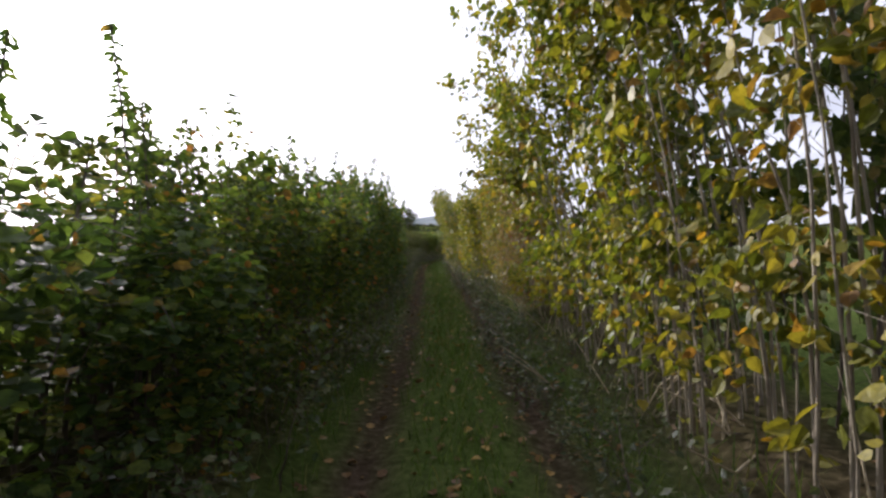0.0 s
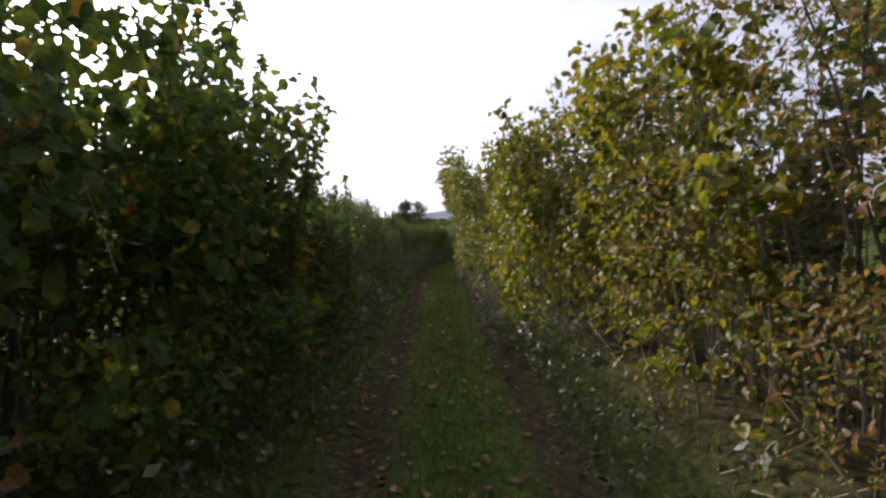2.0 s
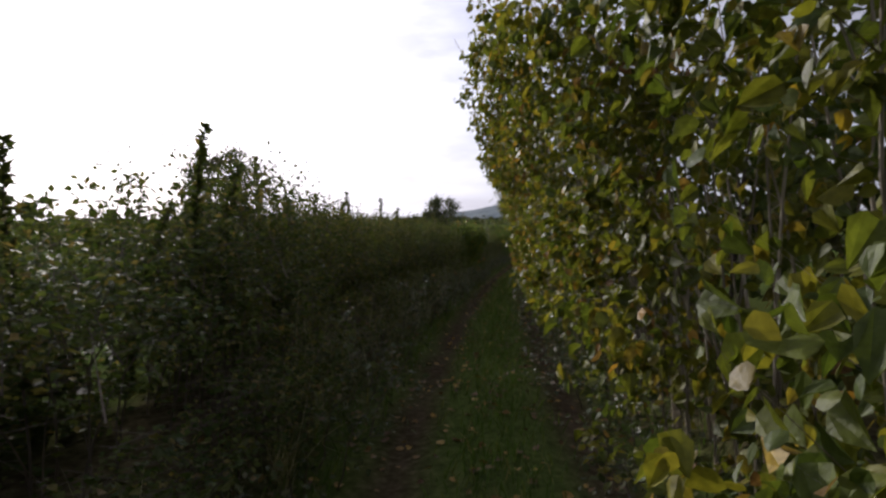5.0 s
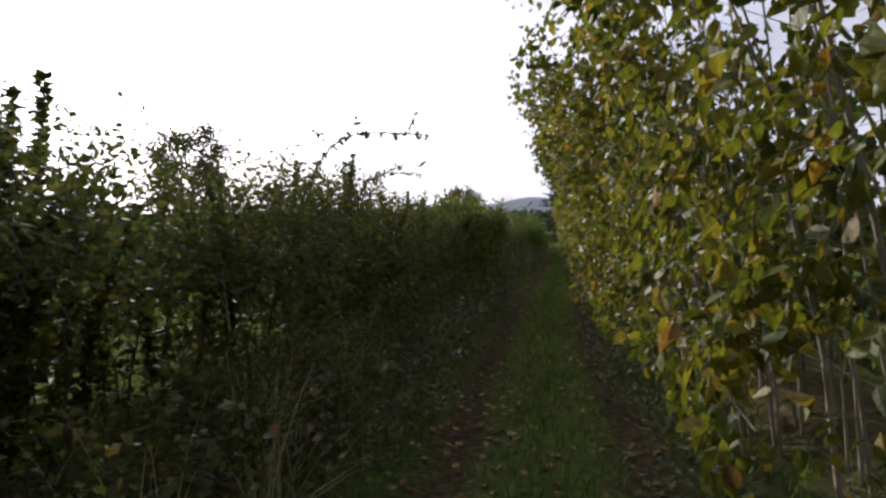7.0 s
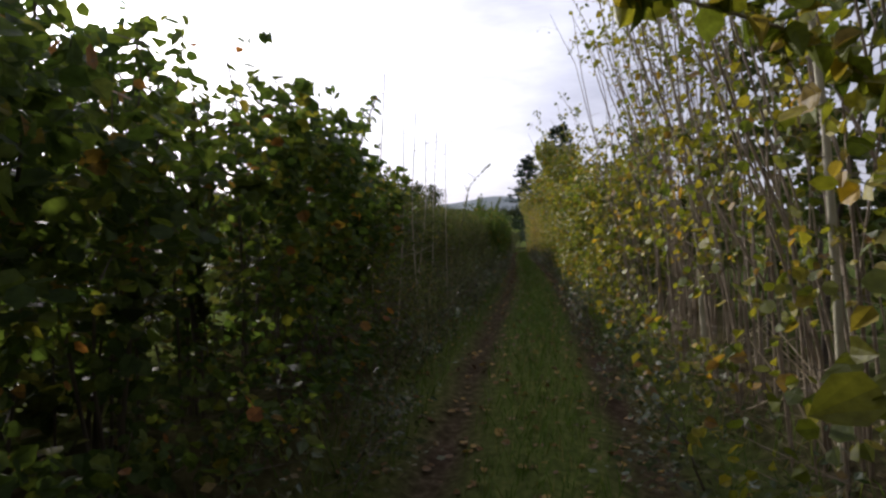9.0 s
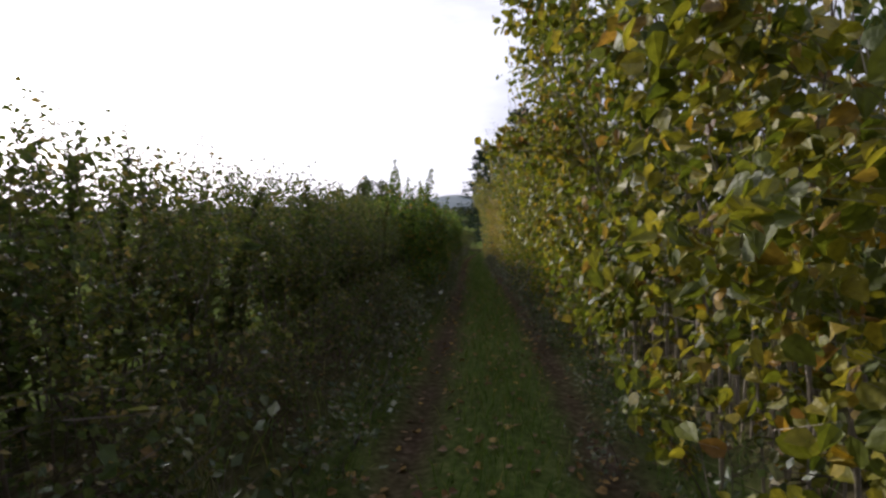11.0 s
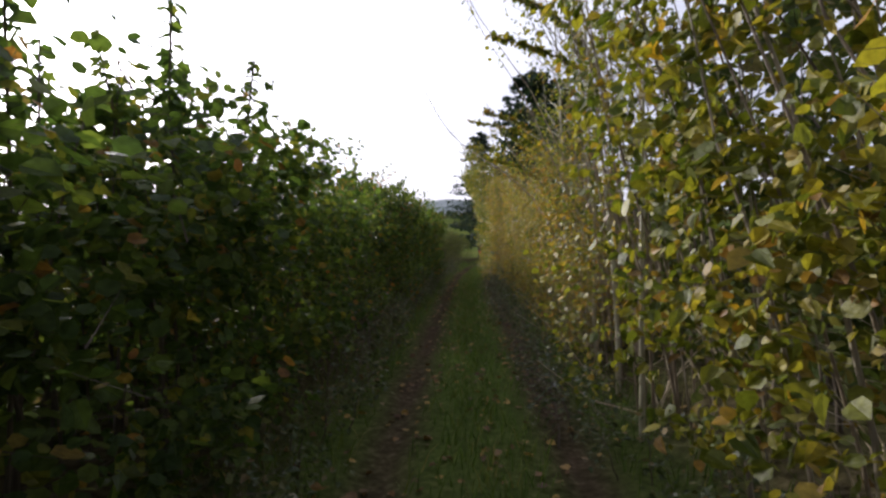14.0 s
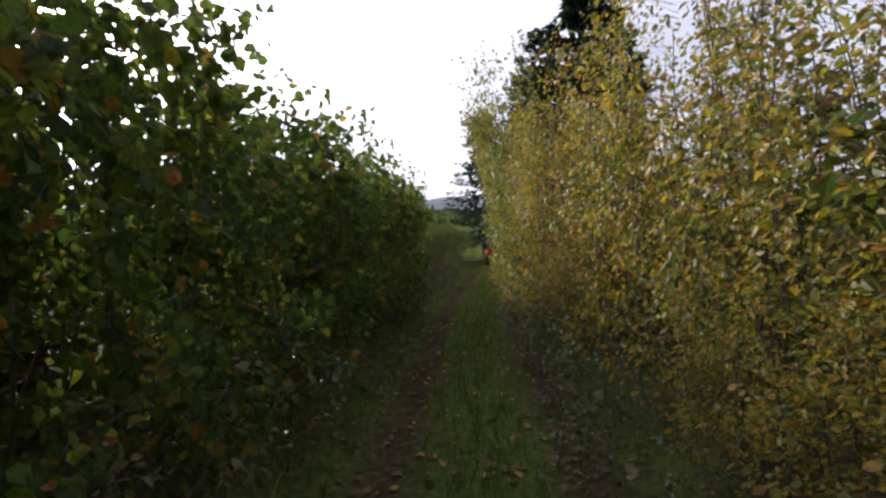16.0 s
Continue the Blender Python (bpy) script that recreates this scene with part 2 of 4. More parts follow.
LEAF_SHAPES = {
    "round": np.array([(0, 0, 0), (0.40, 0.22, 0.06), (0.42, 0.66, 0.05), (0, 1, -0.10), (-0.42, 0.66, 0.05), (-0.40, 0.22, 0.06)]),
    "broad": np.array([(0, 0, 0), (0.31, 0.04, 0.07), (0.47, 0.44, 0.10), (0.29, 0.82, 0.03), (0, 1.16, -0.18), (-0.26, 0.86, 0.04), (-0.45, 0.49, 0.09), (-0.33, 0.06, 0.06)]),
    "lobed": np.array([(0, 0, 0), (0.36, 0.02, 0.04), (0.30, 0.30, 0.05), (0.56, 0.58, 0.02), (0.24, 0.68, 0.04), (0, 1.06, -0.14), (-0.22, 0.66, 0.04), (-0.54, 0.62, 0.02), (-0.31, 0.28, 0.05), (-0.35, 0.0, 0.04)]),
    "kite": np.array([(0, 0, 0), (0.33, 0.42, 0.04), (0, 1, -0.06), (-0.33, 0.42, 0.04)]),
    "oval": np.array([(0, 0, 0), (0.24, 0.25, 0.05), (0.25, 0.62, 0.04), (0, 1, -0.08), (-0.25, 0.62, 0.04), (-0.24, 0.25, 0.05)]),
}


def unit(v):
    return v / (np.linalg.norm(v, axis=-1, keepdims=True) + 1e-9)


def leaves(rng, at, way, normal, size, shape="round"):
    """Folded leaves of two quads each: at, way and normal are rows, size a row of lengths."""
    y = unit(way)
    x = unit(np.cross(y, normal))
    z = np.cross(x, y)
    s = LEAF_SHAPES[shape]
    v = at[:, None] + size[:, None, None] * (x[:, None] * s[None, :, :1] + y[:, None] * s[None, :, 1:2] + z[:, None] * s[None, :, 2:] * rng.uniform(-0.4, 2.8, (len(at), 1, 1)))
    k = np.arange(len(at))[:, None] * len(s)
    f = np.concatenate({4: [k + [0, 1, 2, 3]], 6: [k + [0, 1, 2, 3], k + [0, 3, 4, 5]], 8: [k + [0, 1, 2, 3, 4], k + [0, 4, 5, 6, 7]], 10: [k + [0, 1, 2, 3, 4, 5], k + [0, 5, 6, 7, 8, 9]]}[len(s)])
    return v.reshape(-1, 3), f


def shrub(name, seed, height, stems, twigs, leaf, per_twig, leaf_mat, bark, face_twigs=120, bare=0.1, lean=0.2, over=0.2, spread=0.55, thick=0.014, face=0.9, shape="round",
          twig_long=0.55, face_top=0.92, shoot=14, seen_twigs=0.42, cap=0, uneven=0.68, stem_low=0.6, small_top=1.0, close=2, wobble=0.045, level=0.7, hang=0.5, face_pow=0.9, slope=0.0, label="", category="shrub"):
    """A hedge shrub at the origin whose lane side is -x: upright stems that lean out over the lane, side twigs,
    a close face of twigs towards the lane, and leaves on the twigs. over: how far the face leans out for each metre above 1.9 m;
    slope: how far it falls back for each metre above 0.7 m."""
    rng = np.random.default_rng(seed)
    root = new(name)
    at, way, nor, twig_pieces = [], [], [], []

    def face_x(z):
        return -face - over * max(0.0, z - 1.9) + 0.1 * max(0.0, 0.6 - z) + slope * max(0.0, z - 0.7)

    def twig(p0, p1, count):
        d = unit(p1 - p0)
        side = unit(np.cross(d, [0.1, 0.2, 1.0])) * 0.0035
        if rng.uniform() < seen_twigs:
            twig_pieces.append((np.array([p0 + side, p0 - side, p0 + [0, 0, 0.0035], p1]), np.array([[0, 1, 3], [1, 2, 3], [2, 0, 3]])))
        q = np.sort(rng.uniform(0.15, 1.08, count))[:, None]
        sgn = np.where(np.arange(count) % 2, 1.0, -1.0)[:, None]
        cr = unit(np.cross(d, [0, 0, 1.0]))
        at.append(p0 + (p1 - p0) * q + rng.normal(0, 0.04, (count, 3)))
        way.append(d * 0.5 + cr * sgn * 0.8 + rng.normal(0, 0.4, (count, 3)) + [0, 0, -hang])
        nor.append(rng.normal(0, 0.7, (count, 3)) + [level - 1.2, 0, level])

    for i in range(stems):
        h = height * rng.uniform(stem_low, stem_low + 0.4)
        base = np.array([rng.uniform(-0.3, 0.4), rng.uniform(-0.55, 0.55), -0.12])
        out = np.array([-lean * h * rng.uniform(0.0, 1.5), spread * rng.normal(0, 0.6), 0])
        u = np.linspace(0, 1, 7)[:, None]
        wob = np.cumsum(rng.normal(0, wobble, (7, 3)), axis=0) * [1, 1, 0] * u
        pts = base + u * [0, 0, h] + (u ** 1.8) * out + wob
        for p in pts:
            p[0] = max(p[0], face_x(p[2]) + 0.12)
        r = thick * rng.uniform(0.5, 1.4) * (1 - 0.85 * u[:, 0])
        v, f = tube(pts, r + 0.0015, 4)
        part("stem", mesh_of("stem", v, f, bark, True), bark, root)
        for w in bare + (1 - bare) * rng.uniform(0, 1, int(twigs * rng.uniform(0.7, 1.25))) ** 0.85:
            k = min(int(w * 6), 5)
            p0 = pts[k] + (pts[k + 1] - pts[k]) * (w * 6 - k)
            ang = rng.uniform(-np.pi, np.pi)
            d = unit(np.array([np.cos(ang) - 0.3, np.sin(ang), rng.uniform(-0.15, 0.9)]))
            p1 = p0 + d * twig_long * rng.uniform(0.4, 1.2) * (1.1 - 0.5 * w)
            p1[0] = max(p1[0], face_x(p1[2]) + rng.normal(0, 0.12))
            twig(p0, p1, per_twig)
        count = int(shoot * h)
        if count:
            w = rng.uniform(0.45, 1.02, count)[:, None] * 6
            a = rng.uniform(0, 2 * np.pi, count)
            at.append(np.concatenate([np.interp(w, np.arange(7), pts[:, i]) for i in range(3)], 1) + rng.normal(0, 0.02, (count, 3)))
            way.append(np.stack([np.cos(a), np.sin(a), rng.uniform(-0.7, 0.5, count)], -1))
            nor.append(rng.normal(0, 0.55, (count, 3)) + [level - 1.0, 0, level])
    bumps = rng.uniform(uneven, 1.0, 6)
    for i in range(face_twigs):
        for _ in range(4):          # twigs gather in clumps with gaps between
            y = rng.uniform(-0.75, 0.75)
            z = height * face_top * np.interp(y, np.linspace(-0.8, 0.8, 6), bumps) * rng.uniform(0.0, 1.0) ** face_pow + 0.08
            lump = noise.noise((y * 1.9 + seed, z * 1.6, seed * 0.37))
            if lump > rng.uniform(-0.3, 0.2):
                break
        x = face_x(z) + abs(rng.normal(0, 0.22)) - 0.04 - 0.3 * lump + 0.35 * max(0.0, z / height - 0.6)
        p1 = np.array([x, y, z + 0.08])
        p0 = p1 + [rng.uniform(0.2, 0.5), rng.normal(0, 0.2), -rng.uniform(0.0, 0.35)]
        p0[2] = max(p0[2], 0.0)
        twig(p0, p1, per_twig)
    for i in range(cap):
        y = rng.uniform(-0.8, 0.8)
        top = height * np.interp(y, np.linspace(-0.8, 0.8, 6), bumps)
        z = top * (0.88 - 0.34 * rng.uniform(0, 1))
        p1 = np.array([rng.uniform(face_x(z), 0.5), y, z])
        twig(p1 + [rng.normal(0, 0.15), rng.normal(0, 0.15), -rng.uniform(0.15, 0.4)], p1, per_twig)
    at, way, nor = map(np.concatenate, (at, way, nor))
    reach = -face - over * np.maximum(0.0, at[:, 2] - 1.9) + slope * np.maximum(0.0, at[:, 2] - 0.7) - 0.17
    at[:, 0] = np.where(at[:, 0] < reach, reach + 0.15 * rng.uniform(0, 1, len(at)), at[:, 0])
    keep = at[:, 2] > 0.03
    if cap:
        keep &= at[:, 2] < height * np.interp(at[:, 1], np.linspace(-0.8, 0.8, 6), bumps) * rng.uniform(0.88, 1.0, len(at))
    at, way, nor = at[keep], way[keep], nor[keep]
    # drop leaves that hang alone, away from their neighbours
    cell = np.floor(at / 0.2).astype(int) + 50
    ids = (cell[:, 0] * 200 + cell[:, 1]) * 200 + cell[:, 2]
    _, where, many = np.unique(ids, return_inverse=True, return_counts=True)
    keep = many[where.ravel()] >= close
    at, way, nor = at[keep], way[keep], nor[keep]
    size = leaf * (0.55 + 0.8 * rng.uniform(0, 1, len(at)) ** 1.6)
    size *= 1 - (1 - small_top) * smooth(0.62, 0.9, at[:, 2] / height)
    v, f = leaves(rng, at, way, nor, size, shape)
    part("crown", mesh_of("crown", v, f, leaf_mat), leaf_mat, root)["kind"] = "stuff"
    v, f = join_parts(twig_pieces)
    part("twig_mass", mesh_of("twig_mass", v, f, bark), bark, root)["kind"] = "stuff"
    return tagged(root, label, category)


def cane(name, points, radius, leaf_mat, bark, seed, per_m=0, leaf=0.06, shape="oval", label="", category="branch"):
    """An arching cane or branch through a few points, with or without leaves."""
    r = np.random.default_rng(seed)
    root = new(name)
    p = np.asarray(points, float)
    t = np.linspace(0, len(p) - 1, 14)
    line = np.stack([np.interp(t, np.arange(len(p)), p[:, i]) for i in range(3)], -1)
    for _ in range(3):
        line[1:-1] = (line[:-2] + 2 * line[1:-1] + line[2:]) / 4
    v, f = tube(line, np.linspace(radius, radius * 0.4, 14), 5)
    part("stem", mesh_of("stem", v, f, bark, True), bark, root)
    twig_pieces = []
    ends = [line]
    for k in range(4, 13, 2):
        d = r.normal(0, 1, 3) * [1, 1, 0.4] + [0, 0, 0.5]
        e = line[k] + unit(d) * r.uniform(0.15, 0.4)
        v, f = tube([line[k], (line[k] + e) / 2 + [0, 0, 0.02], e], [radius * 0.35, radius * 0.25, radius * 0.1], 4)
        part("side_twig", mesh_of("side_twig", v, f, bark, True), bark, root)
        ends.append(np.stack([line[k], e]))
    if per_m:
        at = []
        for e in ends:
            ln = np.linalg.norm(np.diff(e, axis=0), axis=1).sum()
            c = max(2, int(per_m * ln))
            q = r.uniform(0.25, 1, c) * (len(e) - 1)
            at.append(np.stack([np.interp(q, np.arange(len(e)), e[:, i]) for i in range(3)], -1))
        at = np.concatenate(at)
        v, f = leaves(r, at, r.normal(0, 1, at.shape) + [0, 0, -0.3], r.normal(0, 0.6, at.shape) + [0, 0, 0.8], leaf * r.uniform(0.5, 1.2, len(at)), shape)
        part("foliage", mesh_of("foliage", v, f, leaf_mat), leaf_mat, root)["kind"] = "stuff"
    return tagged(root, label, category)


# ------------------------------------------------------------------ ground, one sheet to the horizon


def far_z(y):
    return np.interp(y, [0, 125, 200, 320, 600, 1000, 1600, 2600, 4200], [0, 0, -1.5, -3, 4, 22, 34, 40, 40])


def ground_z(off, y):
    """Height of the ground at a distance off (to the right) from the middle of the lane."""
    a = np.abs(off)
    bank = 0.42 * smooth(1.15, 2.0, a) - 0.25 * smooth(2.6, 6.0, a)
    rut = -0.055 * np.exp(-(((a - 0.74) / 0.17) ** 2)) + 0.03 * np.exp(-((off / 0.35) ** 2))
    near = smooth(140, 110, y)
    return lane_z(np.minimum(y, 190)) + (bank + rut) * near + far_z(y)


LANE_OFF = 0.13        # the lane's middle lies this far right of the camera's line


def middle(y):
    return lane_x(np.minimum(y, 200)) + LANE_OFF


def make_ground():
    near = np.arange(-3.0, 3.01, 0.1)
    out = 3.0 * (1.32 ** np.arange(1, 27))
    u = np.concatenate([-out[::-1], near, out])
    ys = np.concatenate([np.arange(-40, 126, 0.5), 126 * 1.05 ** np.arange(1, 73)])
    U, Y = np.meshgrid(u, ys)
    X = middle(Y) + U
    Z = ground_z(U, Y)
    rough_mask = smooth(60, 3, np.abs(U))
    bumps = np.array([noise.noise((x * 1.3, y * 1.3, 0.3)) * 0.035 + noise.noise((x * 5, y * 5, 2.0)) * 0.014 for x, y in zip(X.ravel(), Y.ravel())]).reshape(X.shape)
    Z = Z + bumps * rough_mask
    rows, cols = X.shape
    k = np.arange(rows * cols).reshape(rows, cols)
    f = np.stack([k[:-1, :-1], k[:-1, 1:], k[1:, 1:], k[1:, :-1]], -1).reshape(-1, 4)
    m, n, l, b, outn = nodes_of("lane_soil_and_turf")
    att = n.new("ShaderNodeAttribute")
    att.attribute_name = "mud"
    fine = noise_node(n, l, 14, 6)
    broad = noise_node(n, l, 0.9, 4)
    turf = ramp_node(n, [(0.3, (0.032, 0.05, 0.013)), (0.55, (0.065, 0.098, 0.022)), (0.75, (0.115, 0.135, 0.04))])
    l.new(fine.outputs["Fac"], turf.inputs["Fac"])
    soil = ramp_node(n, [(0.3, (0.03, 0.022, 0.014)), (0.55, (0.07, 0.05, 0.033)), (0.78, (0.13, 0.1, 0.07))])
    l.new(fine.outputs["Fac"], soil.inputs["Fac"])
    add = n.new("ShaderNodeMath")
    add.operation = "MULTIPLY_ADD"
    add.inputs[1].default_value, add.inputs[2].default_value = 0.9, -0.45
    l.new(broad.outputs["Fac"], add.inputs[0])
    s = n.new("ShaderNodeMath")
    s.operation, s.use_clamp = "ADD", True
    l.new(att.outputs["Fac"], s.inputs[0])
    l.new(add.outputs[0], s.inputs[1])
    mix = n.new("ShaderNodeMix")
    mix.data_type = "RGBA"
    l.new(s.outputs[0], mix.inputs["Factor"])
    wide = noise_node(n, l, 0.035, 5)
    tone = ramp_node(n, [(0.35, (0.85, 0.85, 0.9)), (0.5, (1.15, 1.02, 1.15)), (0.65, (1.5, 1.15, 1.25))])
    l.new(wide.outputs["Fac"], tone.inputs["Fac"])
    field = n.new("ShaderNodeMix")
    field.data_type, field.blend_type = "RGBA", "MULTIPLY"
    field.inputs["Factor"].default_value = 1.0
    l.new(turf.outputs["Color"], field.inputs[6])
    l.new(tone.outputs["Color"], field.inputs[7])
    l.new(field.outputs[2], mix.inputs[6])
    l.new(soil.outputs["Color"], mix.inputs[7])
    l.new(mix.outputs[2], b.inputs["Base Color"])
    b.inputs["Roughness"].default_value = 0.92
    b.inputs["Specular IOR Level"].default_value = 0.0
    bp = n.new("ShaderNodeBump")
    bp.inputs["Strength"].default_value, bp.inputs["Distance"].default_value = 0.7, 0.03
    l.new(fine.outputs["Fac"], bp.inputs["Height"])
    l.new(bp.outputs["Normal"], b.inputs["Normal"])
    me = mesh_of("ground", np.stack([X, Y, Z], -1).reshape(-1, 3), f, m, True)
    a = np.abs(U)
    mud = (np.exp(-(((a - 0.74) / 0.24) ** 2)) * 0.95 + 0.75 * smooth(1.2, 1.7, a) * smooth(3.2, 2.4, a)) * smooth(140, 110, Y)
    me.attributes.new("mud", "FLOAT", "POINT").data.foreach_set("value", mud.ravel().astype(np.float32))
    return tagged(new("ground", me), "grassy farm lane with two muddy wheel ruts and far green fields", "ground", kind="structure")


make_ground()


def ground_at(off, y):
    return np.array([middle(y) + off, y, ground_z(np.asarray(off, float), np.asarray(y, float))])


# ------------------------------------------------------------------ hedges

def hazels(seeds, mat, over=0.36, face=0.9, twigs=150, tall=5.0):
    return [shrub("hazel_shrub", s, tall, 10, 9, 0.074, 10, mat, BARK, face_twigs=twigs, face=face, shoot=5, thick=0.012, wobble=0.055, bare=0.1, lean=over * 0.6, over=over, shape="broad", level=0.35, hang=0.8, close=3, face_pow=0.62,
                  label="tall hazel hedge shrub with yellowing olive-green leaves" if mat == HAZEL else "tall dense hazel hedge shrub with mostly green leaves") for s in seeds]


KINDS = {
    "hazel": hazels((1, 2, 3), HAZEL, 0.4, 0.68, 120),
    "hazel_green": hazels((21, 22, 23), HAZEL_GREEN),
    "hazel_bush": hazels((41, 42), HAZEL, 0.16, 0.72, 125, 3.4),
    "hazel_bush_green": hazels((43, 44), HAZEL_GREEN, 0.3, 0.9, 130, 3.7),
    "hazel_up": hazels((29, 30), HAZEL, 0.2, 0.72, 130),
    "poles": [shrub("hazel_coppice", s, 5.8, 18, 7, 0.068, 5, HAZEL, POLE_BARK, face_twigs=66, shoot=2, wobble=0.14, level=0.35, hang=0.8, bare=0.25, lean=0.16, over=0.26, thick=0.0105, face_top=0.42, spread=1.1, seen_twigs=1.0,
                    label="tall coppiced hazel with pale bare poles and sparse yellow leaves") for s in (4, 5, 24)],
    "thorn": [shrub("thorn_shrub", s, 3.2, 9, 12, 0.042, 15, RUST, DARK_BARK, face_twigs=150, seen_twigs=1.0, bare=0.03, lean=0.15, over=0.2, level=0.4, hang=0.8, shape="oval", twig_long=0.5, label="dense thorn hedge shrub with rusty yellow autumn leaves") for s in (6, 7)],
    "golden": [shrub("golden_shrub", s, 3.2, 9, 12, 0.058, 12, GOLD, DARK_BARK, face_twigs=150, seen_twigs=1.0, bare=0.03, lean=0.15, over=0.28, level=0.4, hang=0.8, shape="oval", twig_long=0.5, label="dense hedge shrub in golden yellow autumn leaf") for s in (34, 35)],
    "twiggy": [shrub("birch_sapling", s, 4.1, 11, 44, 0.045, 2, RUST, TWIG_BARK, face_twigs=40, shoot=3, bare=0.12, lean=0.12, over=0.1, shape="oval", twig_long=0.75, thick=0.01, seen_twigs=1.0,
                     label="thin leafless saplings with a haze of pinkish-brown twigs", category="sapling") for s in (25, 26)],
    "fan": [shrub("bare_stem_shrub", s, 4.6, 24, 9, 0.06, 9, HAZEL_GREEN, BARK, face_twigs=24, shoot=5, bare=0.5, lean=0.18, over=0.3, thick=0.009, face_top=0.3, spread=1.9, seen_twigs=1.0, wobble=0.06, shape="oval", face=1.1,
                  label="fan of bare pale stems with green leaves at the top") for s in (36,)],
    "willow": [shrub("willow_shrub", s, 5.2, 10, 14, 0.075, 11, WILLOW, DARK_BARK, face_twigs=190, bare=0.05, lean=0.22, over=0.34, level=0.4, hang=0.8, shape="oval", twig_long=0.6, face_top=0.95, label="tall bushy willow with yellow-green autumn leaves") for s in (37, 38)],
    "maple": [shrub("maple_shrub", s, 2.8, 8, 11, 0.07, 10, GREEN, DARK_BARK, face_twigs=150, bare=0.05, lean=0.1, over=0.08, face_top=0.88, twig_long=0.4, shoot=12, close=3, cap=85, uneven=0.72, label="leafy green hedge shrub standing dark against the sun") for s in (8, 9, 10)],
    "low": [shrub("bramble_hedge", s, 2.2, 7, 8, 0.046, 15, FERNY, DARK_BARK, face_twigs=155, cap=190, face_pow=1.2, uneven=0.85, stem_low=0.5, small_top=0.8, seen_twigs=1.0, shoot=3, close=8, face_top=0.8, bare=0.02, lean=0.0, over=0.0, slope=0.45, shape="kite", twig_long=0.4, spread=0.9, thick=0.007, label="low tangled hedge of bramble and weeds beside the lane", category="hedge shrub") for s in (11, 12)],
    "clump": [shrub("bramble_clump", s, 0.95, 4, 8, 0.06, 7, BRAMBLE, DARK_BARK, face_twigs=26, bare=0.0, lean=0.25, over=0.0, face=0.5, shape="kite", twig_long=0.36, spread=0.8, shoot=0, thick=0.005, seen_twigs=1.0, label="low bramble and ivy clump at the foot of the hedge", category="undergrowth") for s in (13, 14, 15)],
    "back_low": [shrub("weed_thicket", s, 1.8, 6, 7, 0.08, 13, FERNY, DARK_BARK, face_twigs=45, cap=56, uneven=0.85, stem_low=0.45, small_top=0.6, close=8, face_top=0.75, bare=0.0, lean=0.0, over=0.0, face=0.35, spread=1.2, shoot=0, thick=0.008, twig_long=0.35, shape="kite",
                       label="dense dark tangle of weeds behind the low hedge", category="thicket") for s in (27, 28)],
    "back": [shrub("hedge_thicket", s, 2.6, 3, 11, 0.15, 10, FERNY, DARK_BARK, face_twigs=54, bare=0.0, lean=0.0, over=0.0, face=0.3, spread=1.2, shoot=0, thick=0.02, twig_long=0.8, close=3, shape="kite", label="dark dense thicket in the depth of the hedge", category="thicket") for s in (16, 17)],
}
# stretches of the hedges: from, to (metres along the lane), kind, height factor, and how far the foot stands from the lane's middle
RIGHT = [(-2, 4.5, "hazel", 1.0, 1.85), (4.5, 9, "hazel", 1.0, 1.85), (9, 10.8, "hazel", 0.92, 1.95), (10.8, 14, "thorn", 1.0, 2.05), (14, 18, "hazel_bush", 0.97, 2.0), (18, 23, "hazel_bush", 1.03, 1.5), (23, 28, "hazel_bush_green", 0.97, 1.4), (28, 31, "hazel_bush_green", 1.12, 1.4),
         (31, 34, "hazel_green", 0.98, 1.55), (34, 48.5, "hazel_green", 1.05, 1.5), (48.5, 57, "poles", 1.0, 1.65), (57, 61.5, "hazel_bush", 0.92, 1.45), (61.5, 64.6, "hazel_green", 1.0, 1.6), (64.6, 66, "hazel_up", 1.0, 1.6), (66, 72, "hazel_up", 1.0, 1.5), (72, 74.4, "hazel_up", 0.95, 1.55), (74.4, 76.2, "poles", 0.95, 1.6), (76.2, 78.4, "hazel_up", 0.95, 1.6), (78.4, 80.5, "poles", 0.95, 1.65), (80.5, 83.4, "golden", 0.9, 1.85),
         (83.4, 85.6, "fan", 1.0, 2.0), (85.6, 88, "golden", 0.84, 2.1), (88, 92.5, "golden", 1.22, 1.9), (92.5, 96, "golden", 1.35, 1.6), (96, 106, "willow", 1.25, 1.25), (106, 120, "willow", 1.3, 1.4)]
LEFT = [(-2, 4.5, "maple", 0.70, 2.25), (4.5, 10, "maple", 0.90, 2.2), (10, 15.5, "maple", 1.11, 2.1), (15.5, 17, "maple", 0.75, 2.25), (17, 24, "low", 1.0, 2.1), (24, 30.5, "low", 0.74, 2.1), (30.5, 38, "low", 1.0, 2.25), (38, 41, "low", 1.0, 2.3), (41, 49, "low", 1.12, 2.25), (49, 53.5, "maple", 0.92, 2.2),
        (53.5, 61, "low", 1.07, 2.25), (61, 69.5, "low", 1.0, 2.3), (69.5, 73.5, "maple", 0.97, 2.1), (73.5, 77.5, "maple", 0.97, 2.1), (77.5, 85, "maple", 0.96, 2.35), (85, 97, "maple", 1.12, 2.1), (97, 118, "low", 1.1, 2.5)]
rng = np.random.default_rng(77)


